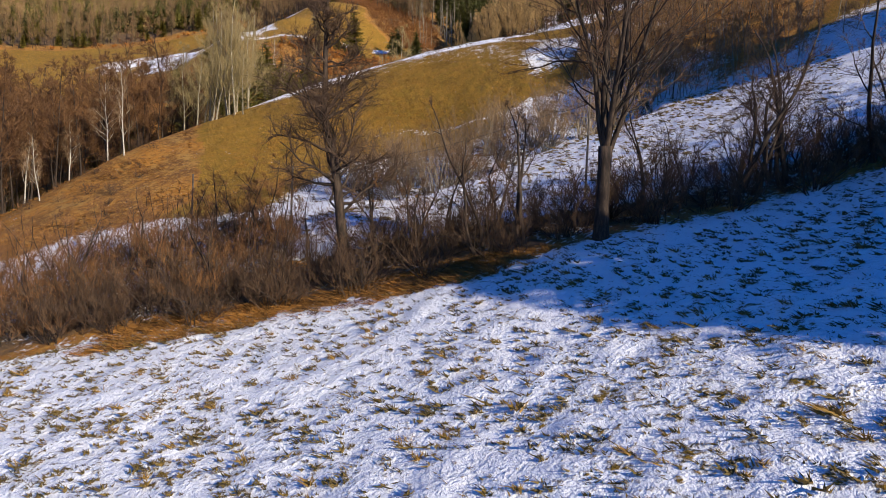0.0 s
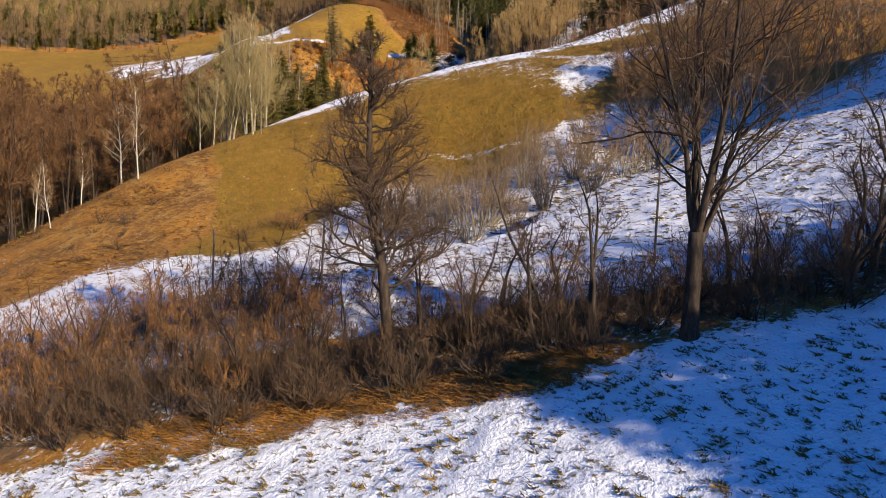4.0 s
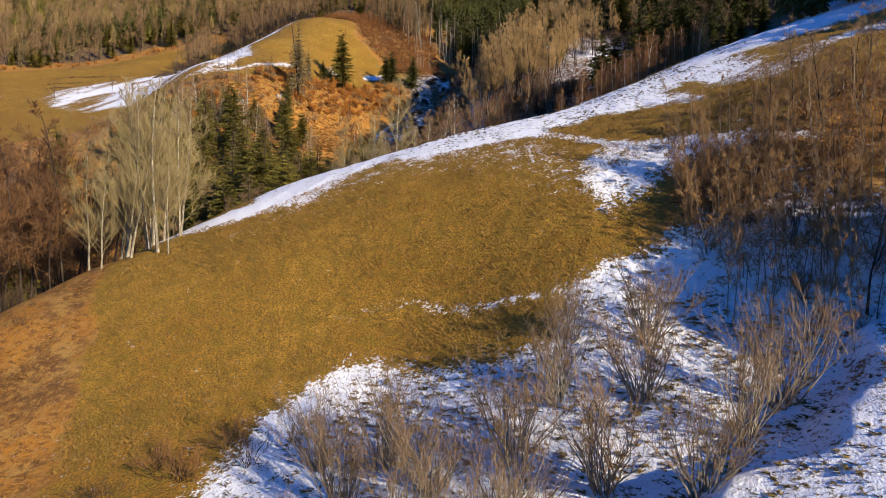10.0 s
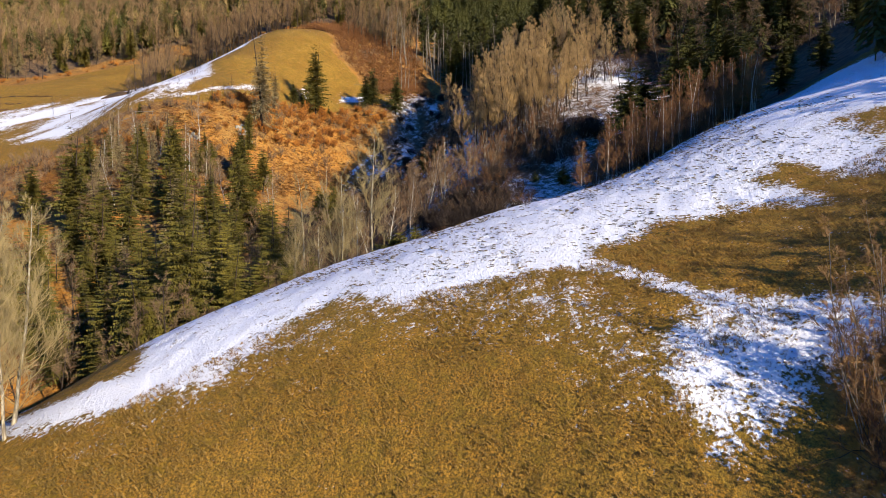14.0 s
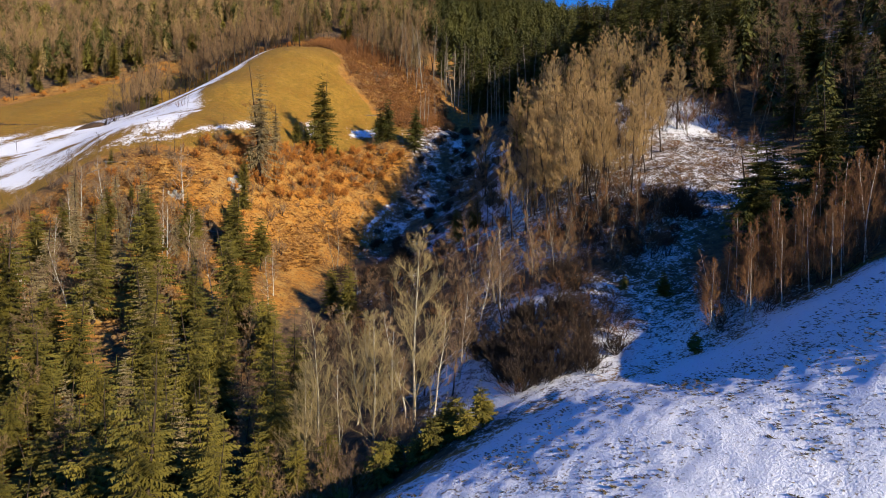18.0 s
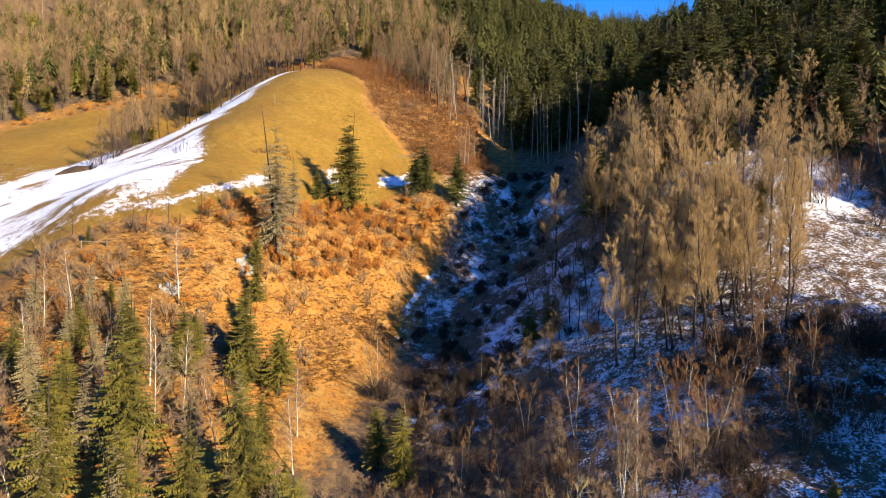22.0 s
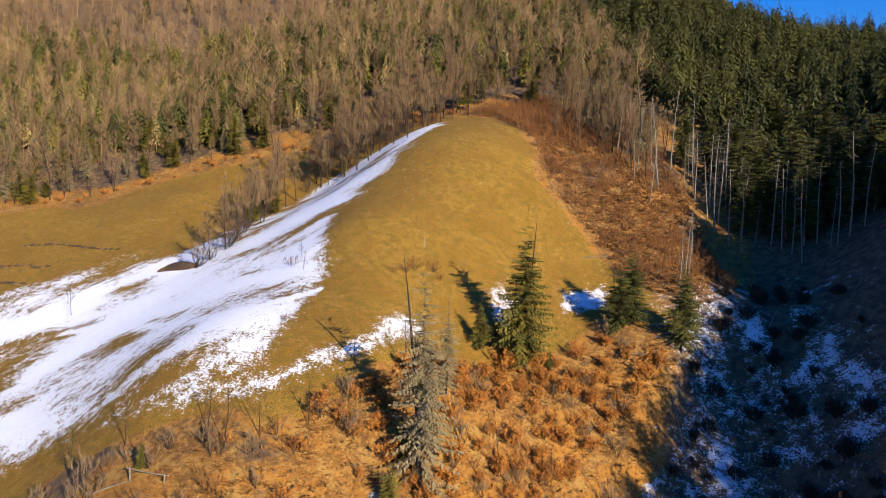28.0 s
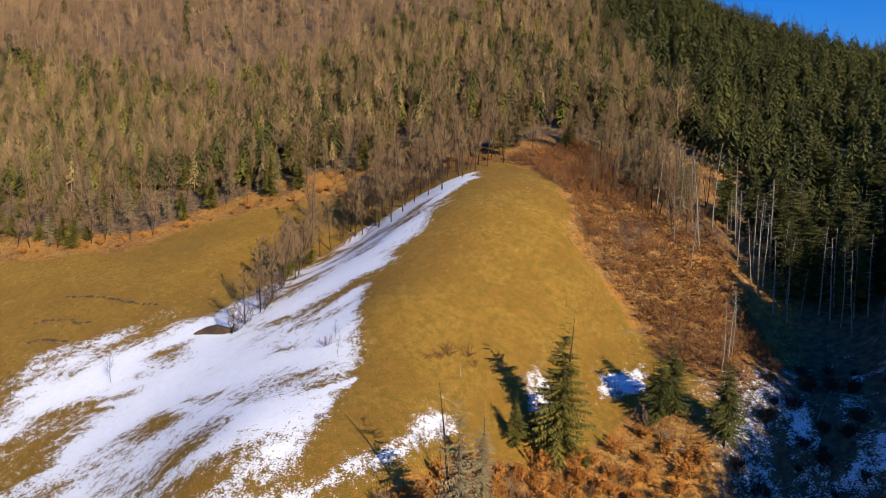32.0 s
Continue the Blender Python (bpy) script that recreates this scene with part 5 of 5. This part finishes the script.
# the forest edge below the mountain
edge_belt = [(-230, 318), (-190, 314), (-160, 321), (-149, 337), (-132, 347), (-110, 349), (-80, 344), (-50, 345), (-20, 352), (0, 372), (-60, 372), (-150, 366), (-230, 350)]
plant(row_tree, scatter(dice, edge_belt, 160, 3.6), dice, (0.7, 1.35))
plant(row_tree, scatter(dice, [(-34, 316), (-27, 331), (-40, 350), (-20, 350), (-6, 332), (-8, 314), (-14, 309), (-20, 318)], 34, 2.6), dice, (0.9, 1.4))
plant(beech, scatter(dice, edge_belt[1:9] + [(-50, 341), (-110, 345), (-150, 333)], 40, 2.6), dice, (0.4, 0.8))
plant(spruce, scatter(dice, edge_belt, 60, 5.0), dice, (0.45, 0.9))
plant(larch, scatter(dice, edge_belt, 40, 5.5), dice, (0.55, 0.95))
plant(larch, scatter(dice, [(-30, 330), (-12, 318), (0, 330), (-10, 352), (-34, 356)], 12, 4), dice, (0.7, 1.0))
plant(tall_spruce, scatter(dice, [(-12, 330), (8, 312), (28, 290), (46, 262), (74, 250), (120, 290), (60, 320), (20, 345)], 66, 4.2), dice, (0.7, 1.0))

plant(tall_spruce, scatter(dice, [(2, 305), (24, 289), (40, 277), (46, 300), (14, 328)], 24, 3.0), dice, (0.7, 1.05))

far_spruce = [far_conifer(s, 19, 3.5, 260) for s in (301, 302, 303, 304)]
far_larch = [far_conifer(s, 17, 2.6, 180, 0.2) for s in (311, 312, 313)]
far_bare = [far_tree(s, 13, 3.4) for s in (321, 322, 323, 324)]
dark_slope = [(6, 338), (60, 300), (110, 272), (200, 290), (240, 420), (170, 560), (60, 720), (-60, 660), (-40, 480), (-12, 385)]
# the needle colour already carries this slope's shade
woods("spruce_forest", far_spruce, scatter(dice, dark_slope, 2000, 4.5), dice, (0.7, 1.15), FAR_SHADE_NEEDLES, "dense dark green spruce forest on the mountainside")
right_wood = [(50, 212), (64, 196), (110, 185), (180, 230), (170, 290), (110, 272), (60, 266), (48, 240)]
woods("shaded_spruce_wood", far_spruce, scatter(dice, right_wood, 60, 6), dice, (0.7, 1.1), FAR_SHADE_NEEDLES, "shaded spruce wood above the valley")
plant(oak + broad, scatter(dice, [(50, 212), (62, 197), (92, 190), (108, 215), (96, 262), (60, 264), (48, 240)], 96, 3.4), dice, (0.7, 1.15))
plant(brown, scatter(dice, [(44, 208), (56, 198), (80, 194), (84, 226), (56, 240)], 40, 3.0), dice, (0.7, 1.4))
woods("shaded_bare_wood", far_bare, scatter(dice, [(92, 190), (112, 186), (180, 230), (170, 290), (110, 272), (90, 262), (108, 226)], 260, 3.6), dice, (0.8, 1.4), FAR_SHADE_TWIG, "shaded bare woodland above the valley")
# wood out of view on the right, added only to shade the valley
hill_shade_wood = [(61, 99), (80, 81), (110, 80), (116, 102), (80, 138), (62, 154), (59, 150)]
woods("hilltop_spruce_wood", far_spruce, scatter(dice, hill_shade_wood, 170, 3.8), dice, (0.6, 0.95), FAR_SHADE_NEEDLES, "unseen spruce wood added beside the valley to shade it")
lower = [(-330, 330), (-230, 345), (-60, 366), (0, 368), (-10, 400), (-40, 480), (-90, 470), (-200, 440), (-330, 440)]
woods("spruce_belt", far_spruce, scatter(dice, lower, 420, 4.4), dice, (0.6, 1.05), FAR_SHADE_NEEDLES, "green spruces scattered in the mountain wood")
# lighter copy of the needles: the sunlight on these spruces is put into the colour
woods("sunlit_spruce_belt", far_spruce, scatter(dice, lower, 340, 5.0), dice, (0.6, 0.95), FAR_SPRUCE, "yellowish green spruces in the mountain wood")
woods("larch_belt", far_larch, scatter(dice, lower, 480, 4.6), dice, (0.6, 1.0), FAR_LARCH, "golden-brown larches in the mountain wood")
woods("bare_belt", far_bare, scatter(dice, lower, 900, 4.0), dice, (0.7, 1.2), FAR_TWIG, "bare grey-brown trees in the mountain wood")
upper = [(-420, 440), (-200, 440), (-90, 470), (-40, 480), (-60, 700), (-150, 760), (-360, 760), (-480, 600)]
woods("mountain_bare_forest", far_bare, scatter(dice, upper, 2700, 4.4), dice, (0.8, 1.2), FAR_TWIG, "bare brown deciduous forest on the mountainside")
woods("mountain_spruces", far_spruce, scatter(dice, upper, 220, 8), dice, (0.5, 0.9), FAR_SHADE_NEEDLES, "single spruces in the bare mountain forest")

# unseen trees beside the snowfield, placed and sized so that their shade covers it
plant(tall_spruce, [(32.5, 1, 0.8), (35.5, 3.5, 0.74), (38.5, 5.5, 0.68), (41.5, 7.5, 0.64), (44.5, 10, 0.6), (47.5, 12.5, 0.56), (51, 15, 0.52), (54.5, 17.5, 0.5), (58, 20, 0.48), (35, -1, 0.85), (38, 1.5, 0.8), (41, 3.5, 0.76), (44.5, 5.5, 0.72), (48, 8, 0.68), (52, 11, 0.64), (34, 2.4, 0.7), (37, 4.6, 0.66), (40, 6.6, 0.62), (43, 8.8, 0.58), (46, 11.4, 0.55), (36.5, 0.5, 0.7), (39.5, 2.6, 0.7), (43, 4.6, 0.68), (46, 6.8, 0.64), (50, 9.6, 0.6)], dice, (1.19, 1.27))

woods("slope_spruce_wood", far_spruce, scatter(dice, [(31, 0), (36, -5), (66, -5), (62, 14), (48, 11), (40, 7)], 240, 1.8), dice, (0.9, 1.1), FAR_SHADE_NEEDLES, "unseen spruce wood whose shade falls on the snowfield")

# unseen wood on the bank, added only to keep the hollow in shade
woods("bank_spruce_wood", far_spruce, scatter(dice, [(45, 50.5), (57, 39), (64, 48), (50, 60.5)], 110, 1.9), dice, (0.82, 1.0), FAR_SHADE_NEEDLES, "unseen dense spruce wood added to shade the snowy hollow")

# ---- small things ----
def field_post(tall, x, y, arm=False):
    post, z = Geo(), height([x], [y])[0]
    post.tube([(0, 0, -0.3), (0.01, 0, tall * 0.5), (0.03, 0, tall)], (0.07, 0.065, 0.055), 8)
    base = tagged(new("wooden_pole"), "weathered thin wooden pole standing in the snowy field", "pole", "field poles")
    base.matrix_basis = pose(x, y, z, 0, 1.5, 20)
    part("shaft", post.mesh("shaft", POST, True), base)
    if arm:
        bar = Geo()
        bar.tube([(-0.5, 0, tall * 0.75), (0.35, 0, tall * 0.76)], (0.04, 0.035), 6)
        part("crossbar", bar.mesh("crossbar", POST), base)
    return Vector((x + 0.03, y, z + tall * 0.93))


tops = [field_post(6.0, 8.6, 40.0, True), field_post(4.2, -10.4, 45.2), field_post(5.0, -18, 47.2)]
for a, b in zip(tops, tops[1:]):
    line = Geo()
    s = np.linspace(0, 1, 13)[:, None]
    pts = np.array(a) * (1 - s) + np.array(b) * s
    pts[:, 2] -= 3.2 * (s * (1 - s))[:, 0]
    line.tube(pts, np.full(13, 0.012), 4)
    tagged(new("cable", line.mesh("cable", WIRE)), "thin dark cable sagging between field poles", "cable")


def log_thing(name, label, x, y, run, az, girth, lift=0.25, mat=None):
    """A fallen trunk along the ground."""
    rng = np.random.default_rng(int(abs(x * 7 + y)))
    s = np.linspace(0, run, 7)
    px, py = x + s * math.cos(radians(az)), y + s * math.sin(radians(az))
    pz = height(px, py) + lift
    g = Geo()
    g.tube(np.c_[px, py, pz], np.linspace(girth, girth * 0.35, 7), 6)
    k = rng.integers(1, 6, 9)
    a = np.c_[px, py, pz][k]
    g.cones(a, a + rng.normal(0, 0.5, (9, 3)) + np.array((0, 0, 0.4)), 0.03)
    tagged(new(name, g.mesh("trunk", mat or DEAD_BARK)), label, "log", "fallen trunks")


for x, y, run, az, girth in ((-12, 250, 9, 100, 0.16), (-14, 244, 7, 35, 0.12), (-22, 228, 9, 60, 0.14), (-7, 257, 8, 125, 0.16), (-5, 262, 6, 20, 0.12), (-10, 238, 8, 75, 0.12), (-16, 232, 6, 150, 0.1), (2, 270, 8, 60, 0.13), (-20, 262, 7, 5, 0.1), (-52, 206, 7, 30, 0.14), (-76, 219, 5, 8, 0.1), (-9, 272, 6, 170, 0.1), (6, 279, 7, 140, 0.12), (-26, 282, 5, 20, 0.08), (-24, 236, 6, 80, 0.1)):
    log_thing("fallen_log", "fallen grey trunk lying on the slope", x, y, run, az, girth)


def boulder(x, y, size, seed):
    rng = np.random.default_rng(seed)
    bm = bmesh.new()
    bmesh.ops.create_icosphere(bm, subdivisions=2, radius=1)
    cuts = [(unit(rng.normal(0, 1, 3)), rng.uniform(0.55, 0.85)) for _ in range(9)]
    for v in bm.verts:
        p = np.array(v.co)
        for nrm, d in cuts:
            p = p - nrm * max(0.0, p @ nrm - d)
        v.co = Vector(p * np.array((size * 0.8, size * 0.6, size)))
    me = bpy.data.meshes.new("rock")
    bm.to_mesh(me)
    bm.free()
    me.materials.append(STONE)
    ob = tagged(new("rock_outcrop", me), "angular pale grey rock showing in the leafy slope", "rock", "rock outcrops")
    ob.matrix_basis = pose(x, y, height([x], [y])[0] + size * 0.2, 12, rng.uniform(-15, 15), rng.random() * 360)


for k, (x, y, size) in enumerate([(-47.5, 222.5, 1.0), (-48.6, 223.6, 0.8), (-46.5, 223.2, 1.1), (-47.8, 225, 0.8), (-46, 225, 0.8), (-56, 214, 0.7), (-55, 215, 0.5), (-57, 213.4, 0.5), (-51, 212, 0.5), (-44.8, 222, 0.6), (-60, 208, 0.4), (-66, 213, 0.4)]):
    boulder(x, y, size, 400 + k)


def earth_bank(x, y, run, az, tall):
    """A cut bank of bare soil with ragged edges."""
    rng = np.random.default_rng(431)
    n, rings, geo = 15, [(-0.9, -0.5), (-0.75, 0.15), (-0.4, 0.75), (0.1, 1.0), (0.6, 0.7), (1.1, 0.1), (1.4, -0.5)], Geo()
    rows = []
    for k, u in enumerate(np.linspace(0, 1, n)):
        swell = math.sin(math.pi * min(max(u, 0.03), 0.97)) ** 0.6
        px, py = x + run * (u - 0.5) * math.cos(radians(az)), y + run * (u - 0.5) * math.sin(radians(az)) + 0.5 * math.sin(5 * u)
        ground = height([px], [py])[0]
        rows.append([(px - math.sin(radians(az)) * w * 1.2 * swell, py + math.cos(radians(az)) * w * 1.2 * swell, ground + tall * h * swell + rng.normal(0, 0.06)) for w, h in rings])
    m = len(rings)
    tris = []
    for i in range(n - 1):
        for j in range(m - 1):
            p = i * m + j
            tris += [(p, p + m, p + m + 1), (p, p + m + 1, p + 1)]
    geo.add(np.array(rows).reshape(-1, 3), tris)
    tagged(new("earth_bank", geo.mesh("earth_bank", SOIL_MAT, True)), "dark cut bank of bare soil beside the snowy slope", "earth bank")


earth_bank(-103.2, 279.2, 9.5, -6, 1.3)
stump = Geo()
stump.tube([(0, 0, -0.4), (0.05, 0, 0.7), (0.3, 0.1, 1.5)], (0.32, 0.24, 0.16), 8)
stump.cones([(0.05, 0, 0.6), (0.2, 0.05, 1.2), (0.3, 0.1, 1.4)], [(-0.9, 0.3, 1.3), (1.1, -0.2, 1.9), (0.5, 0.6, 2.4)], 0.07)
broken = tagged(new("broken_stump", stump.mesh("broken_stump", BARK, True)), "broken dark tree stump at the end of the soil bank", "stump")
broken.matrix_basis = pose(-98.6, 277.8, height([-98.6], [277.8])[0], 0, 8, 30)


def field_rail(x, y, run, az):
    """A short wooden rail on two posts at the slope's rim."""
    base = tagged(new("wooden_rail"), "short weathered wooden rail on two posts at the slope rim", "fence rail")
    base.matrix_basis = pose(x, y, height([x], [y])[0], 0, 0, az)
    for k in (-0.4, 0.4):
        g = Geo()
        g.tube([(k * run, 0, -0.6), (k * run + 0.02, 0, 0.6), (k * run + 0.03, 0, 1.15)], (0.08, 0.075, 0.07), 7)
        part("post", g.mesh("post", DEAD_BARK, True), base)
    g = Geo()
    g.tube([(-0.5 * run, 0.09, 0.95), (0, 0.1, 0.9), (0.5 * run, 0.09, 0.98)], (0.06, 0.055, 0.05), 7)
    part("rail", g.mesh("rail", DEAD_BARK, True), base)


field_rail(-69.4, 219.6, 5.2, -8)

HEAP_ROWS = [((-152, 295.5), (-126, 293), 17), ((-151, 285.5), (-138, 286.5), 9), ((-146, 278.5), (-138, 280), 7)]
heap = Geo()
bm_rings = [(0.42, 0.0), (0.34, 0.14), (0.18, 0.24), (0.0, 0.27)]
for (r0, z0), (r1, z1) in zip(bm_rings, bm_rings[1:]):
    a = np.arange(8) * math.pi / 4
    w = 1 + 0.18 * np.sin(a * 3)
    lo = np.c_[np.cos(a) * r0 * w, np.sin(a) * r0 * w, np.full(8, z0)]
    hi = np.c_[np.cos(a) * r1 * w, np.sin(a) * r1 * w, np.full(8, z1)]
    k = np.arange(8)
    heap.add(np.r_[lo, hi], np.concatenate([np.c_[k, (k + 1) % 8, (k + 1) % 8 + 8], np.c_[k, (k + 1) % 8 + 8, k + 8]]))
heap_mesh = heap.mesh("soil_heap", SOIL_MAT, True)
for (ax, ay), (bx, by), n in HEAP_ROWS:
    for s in np.linspace(0, 1, n):
        x, y = ax + (bx - ax) * s + dice.normal(0, 0.15), ay + (by - ay) * s + 0.8 * math.sin(s * 5) + dice.normal(0, 0.15)
        k = dice.uniform(1.1, 1.7)
        tagged(new("soil_heap", heap_mesh), "small dark heap of dug soil in a row on the field", "soil heap", "soil heaps").matrix_basis = pose(x, y, height([x], [y])[0] - 0.05, 0, 0, dice.random() * 360) @ Matrix.Diagonal((1.4 * k, k, k, 1))


def tussocks(name, outline, n, size, mat, label, seed, broad=0.2, blades=9, stand=(0.15, 0.6)):
    """Tufts of dry grass past counting."""
    rng = np.random.default_rng(seed)
    a = np.array(outline, float)
    spots = a.min(0) + (a.max(0) - a.min(0)) * rng.random((n * 3, 2))
    spots = spots[inside(spots[:, 0], spots[:, 1], outline, 0.01) > 0.5][:n]
    z = height(spots[:, 0], spots[:, 1])
    near = np.repeat(np.c_[spots, z], blades, 0)
    m = len(near)
    s = np.repeat(rng.uniform(0.4, 1.3, len(spots)) ** 1.5 * size, blades)[:, None]
    foot = near + rng.normal(0, 1, (m, 3)) * s * np.array((0.35, 0.35, 0)) + np.array((0, 0, -0.02))
    tip = foot + np.c_[rng.normal(0, 0.7, (m, 2)) - np.array((0.35, 0)), rng.uniform(*stand, m)] * s
    g = Geo()
    w = unit(np.cross(tip - foot, rng.normal(0, 1, (m, 3)))) * s * broad
    g.blades(foot - w, foot + w, tip)
    tagged(new(name, g.mesh(name, mat)), label, "grass", "", "stuff")


tussocks("grass_tufts", [(-26, 8), (26, 8), (30, 31), (4, 31), (-26, 31)], 9500, 0.16, TUFT, "small tufts of dry grass poking through thin snow", 5, 0.16, 10, (0.25, 0.8))
tussocks("straw_tufts", [(-26, 8), (26, 8), (30, 31), (4, 31), (-26, 31)], 420, 0.24, STRAW, "yellow clumps of dead grass standing out of the snow", 15, 0.09, 22, (0.3, 0.9))
tussocks("meadow_grass", [(-34, 97), (-28, 74), (-18, 79), (-8, 85), (5, 81), (10, 84), (12, 95), (24, 97), (44, 100), (44, 114), (30, 113), (10, 106), (-14, 107), (-24, 102)], 60000, 0.15, STRAW, "matted tufts of dry golden grass on the meadow", 16, 0.15, 4, (0.7, 1.5))
tussocks("golden_grass", [(-17, 29.5), (-8, 30.5), (2, 29.5), (6, 31.5), (0, 33), (-16, 33.5)], 3600, 0.3, RUST_GRASS, "rusty dry grass along the field margin", 6, 0.06)
tussocks("bank_grass", [(-24, 40), (22, 38), (36, 60), (24, 70), (10, 60), (-14, 56), (-26, 52)], 3800, 0.2, TUFT, "dry grass tufts on the snowy bank", 7)
tussocks("crest_grass", [(-24, 112), (-14, 106), (4, 108), (16, 106), (30, 112), (46, 120), (34, 146), (8, 146), (-10, 136)], 9000, 0.15, TUFT, "dry grass blades poking through the snow on the crest", 8)
tussocks("hollow_grass", [(-18, 70), (0, 60), (18, 66), (26, 76), (14, 84), (-8, 82)], 2600, 0.26, TUFT, "dry grass between the bushes in the snowy hollow", 9)
tussocks("dead_fern", [(-84, 212), (-58, 227), (-46, 245), (-33, 256), (-22, 266), (-12, 264), (-20, 240), (-26, 225), (-36, 205), (-50, 190), (-80, 185)], 8000, 0.55, RUST_GRASS, "dead rusty fern and leaf litter on the bank", 12, 0.14)
tussocks("slope_fern", [(-54, 339), (-46, 330), (-35, 310), (-31, 297), (-24, 288), (-18, 278), (-8, 270), (2, 286), (-4, 312), (-14, 345), (-40, 356)], 5000, 0.7, RUST_GRASS, "dead rusty fern among the scrub", 13, 0.14)
tussocks("low_wood_litter", [(-30, 64), (-29, 75), (-33, 85), (-35, 95), (-50, 95), (-64, 80), (-46, 62)], 3600, 0.24, RUST_GRASS, "dead rusty grass at the edge of the low wood", 14, 0.14)
